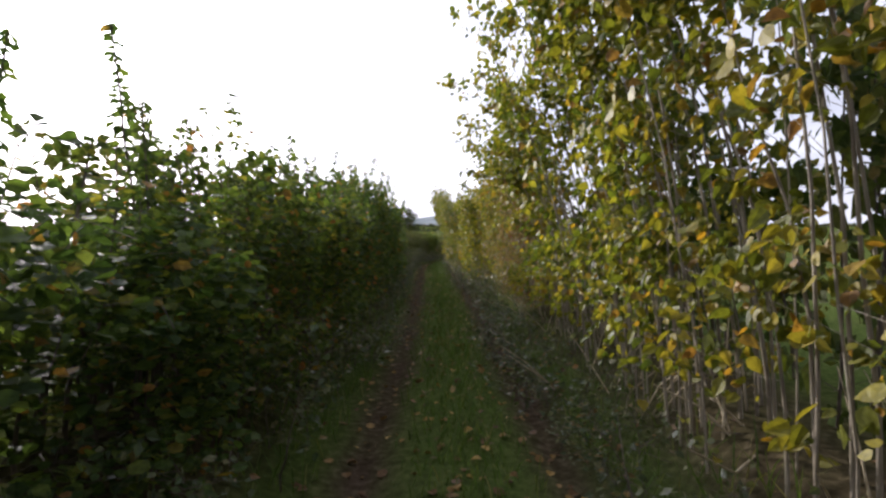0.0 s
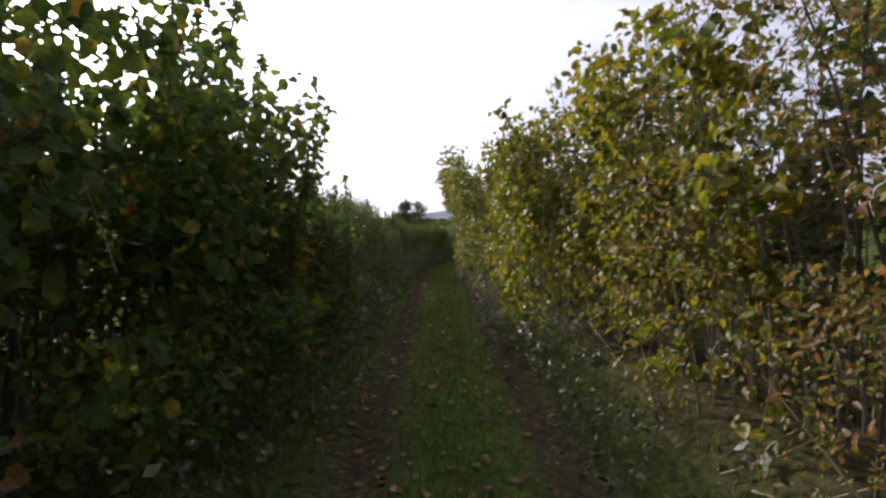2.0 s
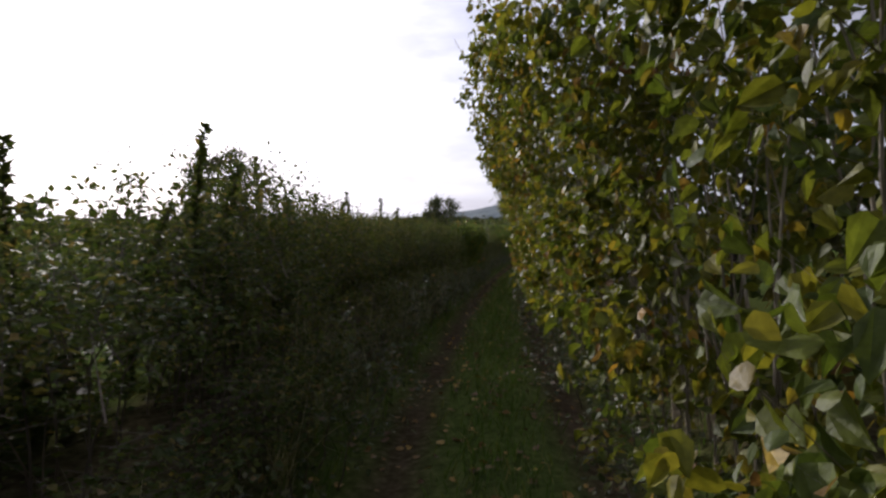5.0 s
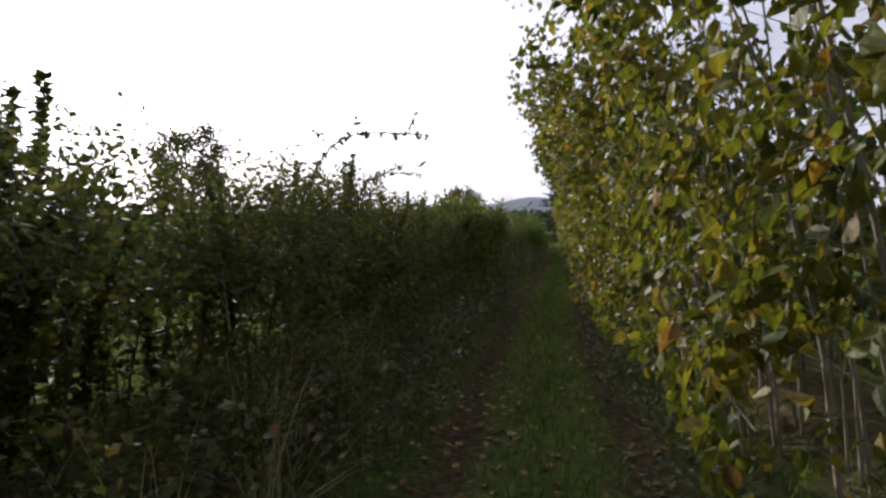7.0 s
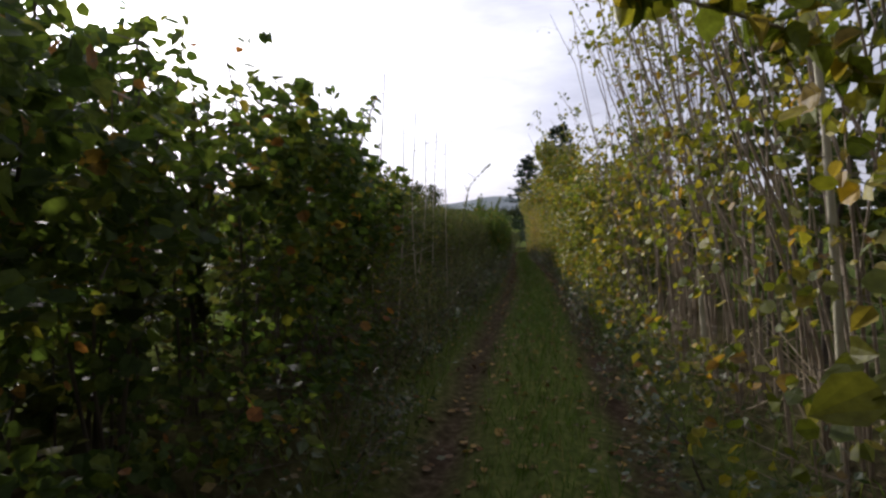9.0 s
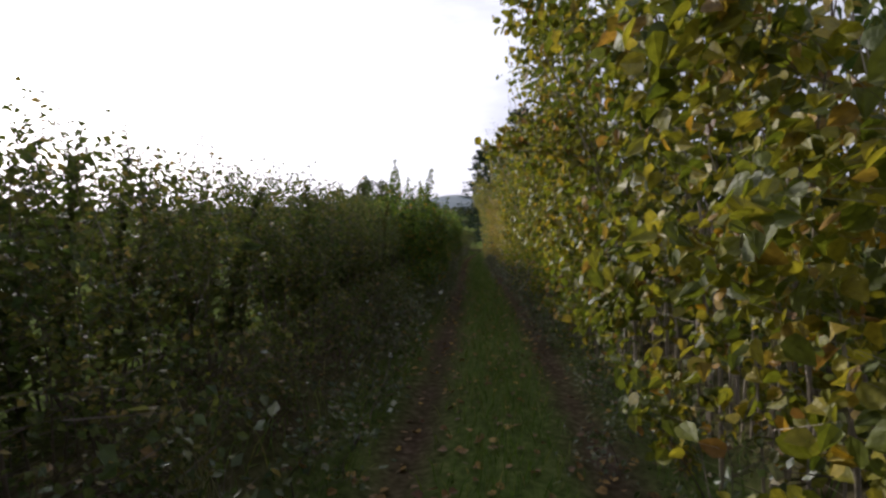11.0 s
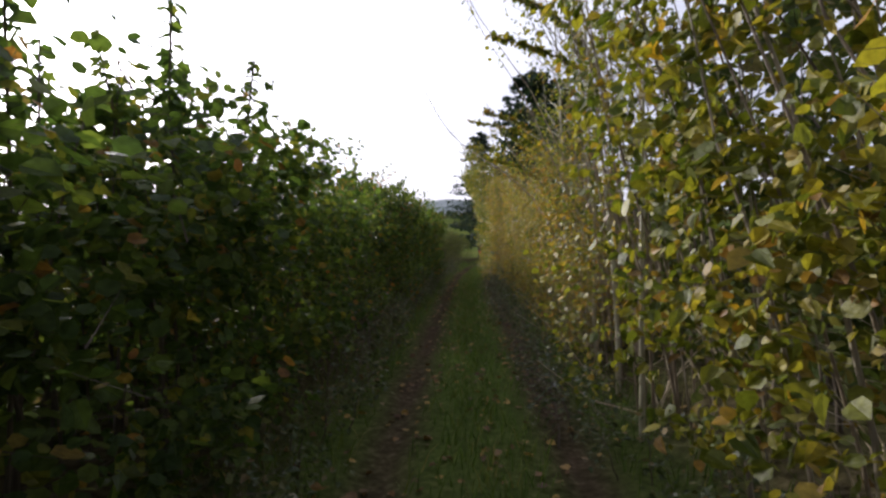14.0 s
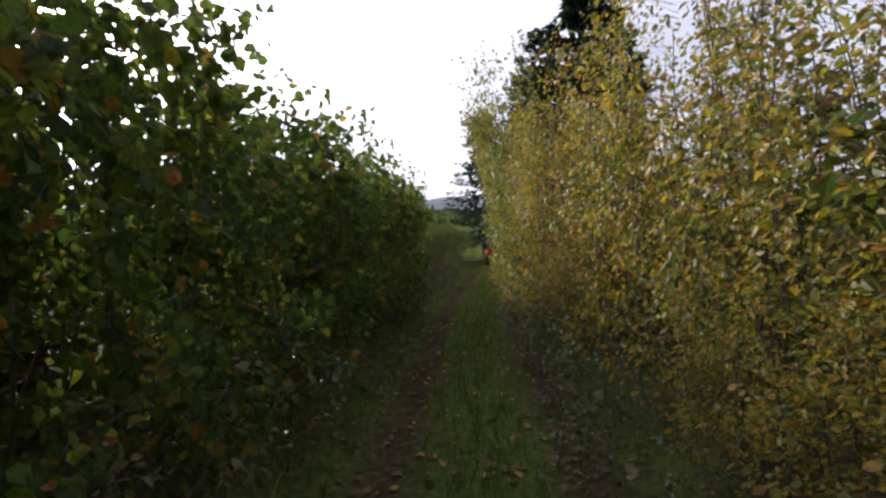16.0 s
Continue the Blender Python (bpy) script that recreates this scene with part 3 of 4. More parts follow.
def plant(kind, off, y, side, tall=1.0, wide=1.0, sway=22, tilt=0.0):
    """Sets a copy of a shrub beside the lane; tilt leans it out over the lane, in degrees."""
    src = KINDS[kind][rng.integers(len(KINDS[kind]))]
    x, yy, z = ground_at(side * off, y)
    turn = (0 if side > 0 else 180) + rng.uniform(-sway, sway)
    m = pose(x, yy, z, 0, 0, turn) @ pose(0, 0, 0, 0, -tilt, 0) @ Matrix.Diagonal((wide, wide * rng.choice([-1, 1]), tall, 1))
    ob = copy_thing(src, m)
    ob.matrix_basis = m
    ob["group"] = "hedges along the lane"
    return ob


for side, stretches in ((1, RIGHT), (-1, LEFT)):
    for a, z, kind, tall, off in stretches:
        y = a + 0.3
        while y < z:
            plant(kind, off + rng.uniform(-0.08, 0.12), y, side, tall * rng.uniform(0.9, 1.08), rng.uniform(0.96, 1.06), 11, tilt=(0 if y < 6 or 18 < y < 31 or 60 < y < 72 else 4 if "hazel" in kind else (2 if y < 60 else 4) if kind == "poles" else 0) + rng.uniform(-2, 2))
            y += rng.uniform(1.05, 1.35) if y < 97 else rng.uniform(1.6, 2.0) if y < 106 else rng.uniform(2.4, 3.0)
    for a, z in ((14.2, 17.4),) if side > 0 else ():
        for y in np.arange(a, z, 1.2):
            plant("twiggy", 2.2 + rng.uniform(-0.2, 0.3), y, side, rng.uniform(0.62, 0.8), rng.uniform(0.9, 1.2))
    y = -3.0
    while y < 118:
        low = side < 0 and (18 < y < 48.5 or 53.5 < y < 69 or y > 97)
        high = side > 0 and (y < 9 or 29 < y < 50 or 50 < y < 56 or 61.5 < y < 81)
        plant("back_low" if low else "back", (2.7 if side > 0 else 2.85) + rng.uniform(-0.2, 0.3), y, side, rng.uniform(0.8, 1.1) * (1.6 if high else (0.72 if 23.5 < y < 30.5 else 1.1) if low else (1.28 if 14 < y < 29 else 0.98) if side > 0 else 0.78 if 78 < y < 85 else 0.86 if y < 10 else 1.12 if y > 85 or 10 < y < 15 else 1.0), rng.uniform(0.95, 1.2), 180)
        if side < 0 and not low and y < 100:
            plant("back", 3.5 + rng.uniform(-0.2, 0.3), y + 0.4, side, rng.uniform(0.55, 0.75), 1.2, 180)
        if low and y < 69:
            plant("back", 3.25 + rng.uniform(-0.15, 0.2), y + 0.5, side, rng.uniform(0.55, 0.7) * (0.72 if 23.5 < y < 30.5 else 1.05), 1.1, 180)
        y += rng.uniform(0.95, 1.3) if side > 0 else rng.uniform(0.9, 1.2)
    if side > 0:
        for y in np.arange(88.2, 97, 1.1):
            plant("golden", 3.0 + rng.uniform(-0.2, 0.2), y, side, rng.uniform(0.95, 1.2), 1.1)
        for y in (80.8, 82.0, 86.2, 87.2, 91.8, 92.8, 93.8, 94.8):
            plant("golden", 1.6 + rng.uniform(-0.1, 0.1), y, side, rng.uniform(0.4, 0.5), 0.55)
    y = -3.0
    while y < 105:
        plant("clump", (1.0 if side > 0 else 1.35) + rng.uniform(-0.12, 0.25), y, side, rng.uniform(0.6, 1.15), rng.uniform(0.85, 1.15))
        y += rng.uniform(1.1, 1.5)
for kind in KINDS.values():
    for src in kind:
        for o in (*src.children_recursive, src):
            bpy.data.objects.remove(o)

# ------------------------------------------------------------------ grass and litter on the lane


def make_grass():
    r = np.random.default_rng(5)
    n = 36000
    y = r.uniform(-2, 112, n)
    off = np.where(r.uniform(0, 1, n) < 0.62, r.normal(0, 0.27, n), np.sign(r.normal(0, 1, n)) * r.uniform(1.0, 1.7, n))
    keep = np.abs(np.abs(off) - 0.74) > 0.16
    y, off = y[keep], off[keep]
    n = len(y)
    base = np.stack([middle(y) + off, y, ground_z(off, y) - 0.01], -1)
    ang = r.uniform(0, 2 * np.pi, n)
    hgt = r.uniform(0.06, 0.22, n) * np.where(np.abs(off) > 0.9, 1.7, 1.0)
    w = np.stack([np.cos(ang), np.sin(ang), 0 * ang], -1) * 0.005
    tilt = np.stack([np.cos(ang * 3.1), np.sin(ang * 3.1), 0 * ang], -1) * (hgt * r.uniform(0.2, 0.9, n))[:, None]
    up = np.array([0, 0, 1.0])
    v = np.stack([base - w, base + w, base + w * 0.8 + tilt * 0.35 + up * hgt[:, None] * 0.6, base - w * 0.8 + tilt * 0.35 + up * hgt[:, None] * 0.6,
                  base + tilt + up * hgt[:, None]], 1).reshape(-1, 3)
    k = np.arange(n)[:, None] * 5
    f = np.concatenate([k + [0, 1, 2], k + [0, 2, 3], k + [3, 2, 4]])
    tagged(new("grass", mesh_of("grass", v, f, GRASS)), "short green grass between and beside the wheel ruts", "grass", kind="stuff")
    n = 7000
    y, off = r.uniform(-2, 105, n), r.normal(0, 0.9, n)
    at = np.stack([middle(y) + off, y, ground_z(off, y) + 0.02], -1)
    v, f = leaves(r, at, r.normal(0, 1, (n, 3)) * [1, 1, 0.15], r.normal(0, 0.25, (n, 3)) + [0, 0, 1], r.uniform(0.04, 0.09, n))
    tagged(new("leaf_litter", mesh_of("leaf_litter", v, f, LITTER)), "fallen brown and yellow leaves lying on the lane", "leaf litter", kind="stuff")


make_grass()

# ------------------------------------------------------------------ distance: hill, woods, single trees


def make_hill():
    m, n, l, b, out = nodes_of("far_hill_painted_haze")
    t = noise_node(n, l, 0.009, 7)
    # blue-grey stands in for the haze of distance, painted into the hill's colour
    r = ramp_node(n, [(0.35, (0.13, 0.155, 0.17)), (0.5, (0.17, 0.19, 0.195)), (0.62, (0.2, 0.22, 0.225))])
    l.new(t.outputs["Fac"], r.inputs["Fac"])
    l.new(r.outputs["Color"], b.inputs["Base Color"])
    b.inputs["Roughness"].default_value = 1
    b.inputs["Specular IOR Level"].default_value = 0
    # faint glow of the same colour imitates light scattered by the haze
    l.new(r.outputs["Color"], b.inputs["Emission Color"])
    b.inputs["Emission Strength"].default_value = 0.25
    xs, d = np.linspace(-3800, 3800, 240), np.linspace(0, 1, 12)
    X, D = np.meshgrid(xs, d)
    ridge = 62 + 78 * np.exp(-((xs + 20) / 330) ** 2) + 24 * np.exp(-((xs - 520) / 300) ** 2) - 30 * smooth(-300, -900, xs) + 9 * np.sin(xs / 160) + 5 * np.sin(xs / 57 + 1)
    Z = 20 + (ridge[None] - 20) * D ** 0.8
    Y = 2700 + 500 * D
    k = np.arange(X.size).reshape(X.shape)
    f = np.stack([k[:-1, :-1], k[:-1, 1:], k[1:, 1:], k[1:, :-1]], -1).reshape(-1, 4)
    tagged(new("hill", mesh_of("hill", np.stack([X, Y, Z], -1).reshape(-1, 3), f, m, True)), "long hill on the horizon with blue-grey haze painted into its colour", "hill", kind="structure")


make_hill()


def crown_tree(name, seed, at, height, width, n_leaf, leaf, mat, label, trunk_share=0.25):
    r = np.random.default_rng(seed)
    root = new(name)
    root.matrix_basis = pose(*at)
    u = np.linspace(0, 1, 6)[:, None]
    v, f = tube(u * [0.2, 0, height * 0.6], np.linspace(0.035, 0.012, 6) * height, 7)
    part("trunk", mesh_of("trunk", v, f, DARK_BARK, True), DARK_BARK, root)
    puffs = []
    for i in range(26):
        a, h = r.uniform(0, 6.28), r.uniform(trunk_share + 0.08, 0.95)
        rad = width * 0.5 * math.sqrt(max(0.05, 1 - ((h - 0.55) / 0.47) ** 2)) * r.uniform(0.45, 0.95)
        c = np.array([rad * math.cos(a), rad * math.sin(a), h * height])
        puffs.append(c)
        p0 = np.array([0.1, 0, height * min(0.58, h * 0.6)])
        v, f = tube([p0, (p0 + c) / 2 + [0, 0, -0.05 * height], c], np.array([0.012, 0.008, 0.002]) * height, 4)
        part("limb", mesh_of("limb", v, f, DARK_BARK, True), DARK_BARK, root)
    puffs = np.array(puffs)
    c = puffs[r.integers(0, len(puffs), n_leaf)]
    p = c + r.normal(0, 1, (n_leaf, 3)) * width * [0.085, 0.085, 0.065]
    v, f = leaves(r, p, r.normal(0, 1, (n_leaf, 3)), r.normal(0, 0.6, (n_leaf, 3)) + [0, 0, 0.8], leaf * r.uniform(0.6, 1.3, n_leaf))
    part("crown", mesh_of("crown", v, f, mat), mat, root)
    return tagged(root, label, "tree")


def foot(x, y):
    return (x, y, float(ground_z(np.asarray(x - middle(y)), np.asarray(float(y)))) - 0.15)


crown_tree("oak_tree", 31, foot(-22.5, 215), 19, 13, 6500, 0.5, FAR_LEAF, "round dark oak standing alone in a far field")
crown_tree("oak_tree", 32, foot(-31, 210), 13, 9, 3500, 0.5, FAR_LEAF, "smaller dark oak in a far field beside a larger one")
crown_tree("hedgerow_tree", 33, foot(-32, 84), 12, 8, 7000, 0.22, FAR_LEAF, "rounded hedgerow tree seen hazily against bright sky")


def spruce(seed, at, height, label):
    r = np.random.default_rng(seed)
    root = new("spruce_tree")
    root.matrix_basis = pose(*at)
    v, f = tube(np.linspace(0, 1, 6)[:, None] * [0, 0, height], np.linspace(0.16, 0.015, 6), 7)
    part("trunk", mesh_of("trunk", v, f, DARK_BARK, True), DARK_BARK, root)
    pts, ways = [], []
    for i in range(230):
        h = r.uniform(0.08, 0.99) ** 0.9
        a, ln = r.uniform(0, 6.28), (1 - h) ** 0.6 * height * 0.33 * r.uniform(0.65, 1.15) + 0.3
        q = np.sort(r.uniform(0.1, 1, 46))[:, None]
        way = np.array([math.cos(a), math.sin(a), 0])
        p = np.array([0, 0, h * height]) + way * ln * q + np.array([0, 0, 1]) * (-0.3 * ln * q + 0.22 * ln * q ** 2) + r.normal(0, 0.07, (46, 3)) * (0.4 + q)
        pts.append(p)
        ways.append(way + r.normal(0, 0.6, (46, 3)) + [0, 0, -0.3])
    pts, ways = np.concatenate(pts), np.concatenate(ways)
    v, f = leaves(r, pts, ways, r.normal(0, 0.6, (len(pts), 3)) + [0, 0, 0.8], r.uniform(0.2, 0.5, len(pts)), "oval")
    part("crown", mesh_of("crown", v, f, NEEDLE), NEEDLE, root)
    return tagged(root, label, "tree")


spruce(41, foot(7.9, 124), 17.0, "dark green spruce rising behind the autumn hedge")
spruce(42, foot(5.2, 150), 17.5, "dark far spruce behind the hedge beside nearer ones")
spruce(43, foot(5.9, 104), 10.5, "shorter dark spruce close behind the autumn hedge")


def far_woods():
    r = np.random.default_rng(9)
    pts = []
    for x0, x1, y, dz, k in ((-500, 900, 1150, 5, 2600), (-350, 420, 820, 4, 900), (-120, 200, 560, 3, 500), (-900, -100, 700, 6, 1200), (-260, -40, 330, 4, 700)):
        x = r.uniform(x0, x1, k)
        yy = y + 25 * np.sin(x / 90) + r.normal(0, 6, k)
        z = lane_z(190) + far_z(yy) + np.abs(r.normal(0, 0.5, k)) * dz
        pts.append(np.stack([x, yy, z], -1))
    p = np.concatenate(pts)
    v, f = leaves(r, p, r.normal(0, 1, p.shape), r.normal(0, 1, p.shape) + [0, -1, 0.6], r.uniform(2.5, 7, len(p)))
    tagged(new("far_woods", mesh_of("far_woods", v, f, FAR_LEAF)), "dark far hedgerows and woods between the fields", "woods", kind="stuff")


far_woods()

# ------------------------------------------------------------------ weeds, canes and sticks


def weed(seed, height, label):
    r = np.random.default_rng(seed)
    root = new("weed_stalk")
    u = np.linspace(0, 1, 7)[:, None]
    pts = u * [0, 0, height] + u ** 2 * [r.normal(0, 0.12), r.normal(0, 0.12), 0] + np.cumsum(r.normal(0, 0.012, (7, 3)), axis=0) * [1, 1, 0]
    v, f = tube(pts, np.linspace(0.0085, 0.0045, 7), 5)
    part("stem", mesh_of("stem", v, f, DARK_BARK, True), DARK_BARK, root)
    n = int(230 * height)
    w = 0.25 + 0.77 * r.uniform(0, 1, n) ** 0.8
    at = np.stack([np.interp(w * 6, np.arange(7), pts[:, i]) for i in range(3)], -1)
    a = r.uniform(0, 6.28, n)
    way = np.stack([np.cos(a), np.sin(a), r.uniform(-0.1, 1.3, n)], -1)
    v, f = leaves(r, at, way, r.normal(0, 0.5, (n, 3)) + [0, 0, 0.8], 0.08 * r.uniform(0.35, 1.25, n) * (1.25 - 0.6 * w), "kite")
    part("foliage", mesh_of("foliage", v, f, FERNY), FERNY, root)["kind"] = "stuff"
    return tagged(root, label, "weed", "weeds above the low hedge")


def leafy_shoot(seed):
    """A straight young shoot with broad leaves in drooping pairs, denser and smaller towards the tip."""
    r = np.random.default_rng(seed)
    root = new("leafy_shoot")
    height = 2.75
    u = np.linspace(0, 1, 9)[:, None]
    pts = u * [0, 0, height] + u ** 2 * [r.normal(0, 0.15), r.normal(0, 0.15), 0] + np.cumsum(r.normal(0, 0.015, (9, 3)), axis=0) * [1, 1, 0]
    v, f = tube(pts, np.linspace(0.012, 0.007, 9), 5)
    part("stem", mesh_of("stem", v, f, DARK_BARK, True), DARK_BARK, root)
    at, way, size = [], [], []
    for k, w in enumerate(np.arange(0.34, 1.01, 0.017)):
        p = np.array([np.interp(w * 8, np.arange(9), pts[:, i]) for i in range(3)])
        turn = k * 1.7 + r.normal(0, 0.3)
        for a in (turn, turn + math.pi) + ((turn + 1.57,) if r.uniform() < 0.7 else ()):
            d = np.array([math.cos(a), math.sin(a), 0])
            stalk = r.uniform(0.0, 0.2) * (1.05 - w)
            at.append(p + d * stalk + [0, 0, r.uniform(-0.02, 0.03)])
            way.append(d + [0, 0, r.uniform(-0.9, -0.1)])
            size.append(r.uniform(0.08, 0.13) * (1.25 - 0.6 * w))
    at, way = np.array(at), np.array(way)
    v, f = leaves(r, at, way, r.normal(0, 0.3, at.shape) + [0, 0, 1], np.array(size), "lobed")
    part("foliage", mesh_of("foliage", v, f, GREEN), GREEN, root)["kind"] = "stuff"
    return tagged(root, "upright green shoot with paired broad leaves above the hedge", "shoot", "leafy shoots above the hedge")


def grass_tuft(seed):
    r = np.random.default_rng(seed)
    root = new("tall_grass")
    pieces = []
    for i in range(34):
        a, h, bow = r.uniform(0, 6.28), r.uniform(0.6, 1.15), r.uniform(0.25, 0.75)
        q = np.linspace(0, 1, 5)[:, None]
        d = np.array([math.cos(a), math.sin(a), 0])
        p = r.normal(0, 0.05, 3) * [1, 1, 0] + q * [0, 0, h] + d * bow * q ** 2 - np.array([0, 0, 0.35]) * bow * q ** 3
        w = np.array([-d[1], d[0], 0]) * 0.006
        v = np.stack([p - w * (1.05 - q), p + w * (1.05 - q)], 1).reshape(-1, 3)
        f = np.array([[2 * k, 2 * k + 1, 2 * k + 3, 2 * k + 2] for k in range(4)])
        pieces.append((v, f))
    v, f = join_parts(pieces)
    part("blades", mesh_of("blades", v, f, DRY_GRASS), DRY_GRASS, root)["kind"] = "stuff"
    return tagged(root, "tuft of tall pale bent grass beside the lane", "grass tuft", "grass tufts by the lane")


def sticks(seed):
    r = np.random.default_rng(seed)
    root = new("dead_stems")
    for i in range(6):
        a, ln = r.uniform(0, 6.28), r.uniform(0.5, 1.2)
        p0 = np.array([r.normal(0, 0.15), r.normal(0, 0.2), -0.04])
        d = np.array([math.cos(a) * 0.7 - 0.2, math.sin(a) * 0.9, r.uniform(0.25, 1.0)])
        e = p0 + unit(d) * ln
        v, f = tube([p0, (p0 + e) / 2 + r.normal(0, 0.05, 3), e], [0.009, 0.007, 0.003], 5)
        part("stem", mesh_of("stem", v, f, DRY, True), DRY, root)
    return tagged(root, "bundle of dry pale broken stems at the hedge foot", "dead stems", "dead stems at the hedge foot")


DRY_GRASS = leaf_material("pale_grass", [(0.0, (0.12, 0.14, 0.06)), (0.6, (0.22, 0.21, 0.11)), (1.0, (0.4, 0.37, 0.25))], 0.3, 0.4)
weeds = [weed(61, 1.8, "tall dark weed stalk with small leaves above the low hedge"), weed(62, 2.05, "tall dark weed stalk with small leaves above the low hedge"), weed(63, 1.6, "slender weed stalk with small leaves above the low hedge")]
shoots = [leafy_shoot(91), leafy_shoot(92), leafy_shoot(93), leafy_shoot(94)]
tufts = [grass_tuft(64), grass_tuft(65)]
stick_sets = [sticks(66), sticks(67)]


def scatter(sources, spots, side, low, high, lo=0.85, hi=1.15, lean=6):
    for a, z, step in spots:
        y = a
        while y < z:
            x, yy, h = ground_at(side * rng.uniform(low, high), y)
            copy_thing(sources[rng.integers(len(sources))], Matrix.Identity(4)).matrix_basis = pose(x, yy, h - 0.02, rng.normal(0, lean), rng.normal(0, lean), rng.uniform(0, 360)) @ Matrix.Scale(rng.uniform(lo, hi), 4)
            y += step * rng.uniform(0.5, 1.5)


scatter(weeds, [(17.5, 24, 0.3), (24, 30, 0.7), (30, 34, 0.3)], -1, 1.75, 2.6, 0.76, 1.0, 4)
scatter(weeds, [(34, 39, 0.3)], -1, 1.85, 2.7, 0.8, 1.04, 4)
scatter(weeds, [(39, 42, 0.25)], -1, 2.0, 2.7, 0.8, 1.0, 5)
scatter(weeds, [(42, 48.5, 0.22)], -1, 1.9, 2.7, 0.84, 1.08, 5)
scatter(weeds, [(53, 69, 0.34)], -1, 1.85, 2.7, 0.78, 1.0, 5)
scatter(weeds, [(46, 54, 1.2), (68, 74, 1.3)], -1, 1.7, 2.3, 0.9, 1.05)
scatter(shoots, [(-1, 4, 0.8)], -1, 1.6, 2.5, 0.78, 0.92, 5)
scatter(shoots, [(4, 10, 0.34)], -1, 1.5, 2.5, 0.78, 0.97, 4)
scatter(shoots, [(10, 15.5, 0.28)], -1, 1.5, 2.5, 0.9, 1.1, 4)
scatter(shoots, [(14.0, 15.9, 0.3)], -1, 1.3, 1.8, 0.78, 0.96, 4)
scatter(shoots, [(16.4, 16.6, 0.3)], -1, 1.05, 1.15, 0.79, 0.82, 2)
scatter(shoots, [(43, 49, 1.2)], -1, 1.8, 2.3, 0.7, 0.82, 5)
scatter(shoots, [(70, 73.5, 0.36)], -1, 1.5, 2.5, 0.9, 1.08, 5)
scatter(shoots, [(49, 53.5, 0.45)], -1, 1.6, 2.5, 0.76, 0.9, 5)
scatter(shoots, [(73.5, 78, 0.4)], -1, 1.6, 2.5, 0.82, 1.0, 5)
scatter(shoots, [(78, 85, 0.7), (85, 97, 0.7)], -1, 1.9, 2.6, 0.7, 0.9, 5)
scatter(tufts, [(30, 46, 0.8), (55, 63, 2.0), (18, 30, 2.0)], -1, 1.35, 1.75, 0.8, 1.15)
scatter(stick_sets, [(3, 21, 1.1), (46, 57, 1.1), (72, 86, 1.1)], 1, 1.4, 1.9, 0.7, 1.1, 8)
for src in (*weeds, *shoots, *tufts, *stick_sets):
    for o in (*src.children_recursive, src):
        bpy.data.objects.remove(o)


def lane_points(rows):
    """Points of a cane from (off, along, height above the lane's middle)."""
    return [(middle(y) + off, y, float(lane_z(y)) + h) for off, y, h in rows]


cane("bramble_cane", lane_points([(-2.2, 41.9, 0.4), (-2.1, 41.8, 1.9), (-1.6, 41.5, 2.5), (-0.85, 41.3, 2.4)]), 0.01, BRAMBLE, DARK_BARK, 71, 45, 0.055, label="long arching bramble cane with few leaves over the hedge")
cane("bramble_cane", lane_points([(-2.0, 42.7, 0.4), (-1.9, 42.6, 1.9), (-1.6, 42.4, 2.3), (-1.1, 42.3, 2.25)]), 0.008, BRAMBLE, DARK_BARK, 72, 40, 0.05, label="arching bramble cane with few leaves over the hedge")
cane("bramble_cane", lane_points([(-1.9, 60.5, 0.4), (-1.6, 60.0, 1.9), (-1.4, 59.3, 2.6), (-0.9, 58.6, 2.9)]), 0.011, FERNY, DARK_BARK, 73, 35, 0.05, label="arching bramble cane with few leaves over the hedge")
cane("bare_branch", lane_points([(1.8, 83.4, 0.5), (1.2, 83.2, 2.3), (0.35, 82.7, 2.85), (-0.35, 82.4, 3.2), (-0.7, 82.3, 3.85)]), 0.014, HAZEL, BARK, 74, label="long bare branch arching out over the lane")
cane("bare_branch", lane_points([(1.9, 82.8, 0.5), (1.3, 83.0, 2.2), (0.6, 82.9, 3.1), (0.2, 82.7, 3.8)]), 0.012, HAZEL, BARK, 75, label="thin bare branch arching out over the lane")
OVER = [(7.9, 0.1, 2.6, 0.075), (9.2, 0.5, 3.75, 0.08), (19.4, 0.75, 3.5, 0.075), (36.6, 0.0, 2.75, 0.07), (37.6, -0.15, 3.05, 0.07), (45.6, -0.3, 3.05, 0.075), (46.0, -0.1, 2.8, 0.075), (49.6, 0.0, 2.35, 0.085), (50.8, 0.1, 3.1, 0.08),
        (63.7, -0.25, 2.5, 0.085), (64.0, -0.05, 2.6, 0.085), (64.4, 0.2, 2.9, 0.085), (66.3, 0.0, 2.75, 0.085), (68.6, 0.15, 3.6, 0.08), (73.4, 0.2, 3.6, 0.075), (79.4, 0.1, 3.6, 0.06), (80.1, 0.3, 4.3, 0.06), (83.0, 0.25, 3.0, 0.06), (83.5, 0.5, 3.5, 0.06), (83.7, -0.05, 3.75, 0.06), (84.1, 0.2, 4.0, 0.06)]
for i, (y, tip, h, size) in enumerate(OVER):
    cane("overhanging_branch", lane_points([(1.9, y + 0.7, 0.5), (1.55, y + 0.6, h - 0.75), (0.95, y + 0.35, h - 0.1), (tip, y, h)]), 0.012, HAZEL if i % 2 else HAZEL_GREEN, BARK, 176 + i, 34 if size > 0.065 else 70, size, "broad", label="leafy branch reaching out of the hedge over the lane")
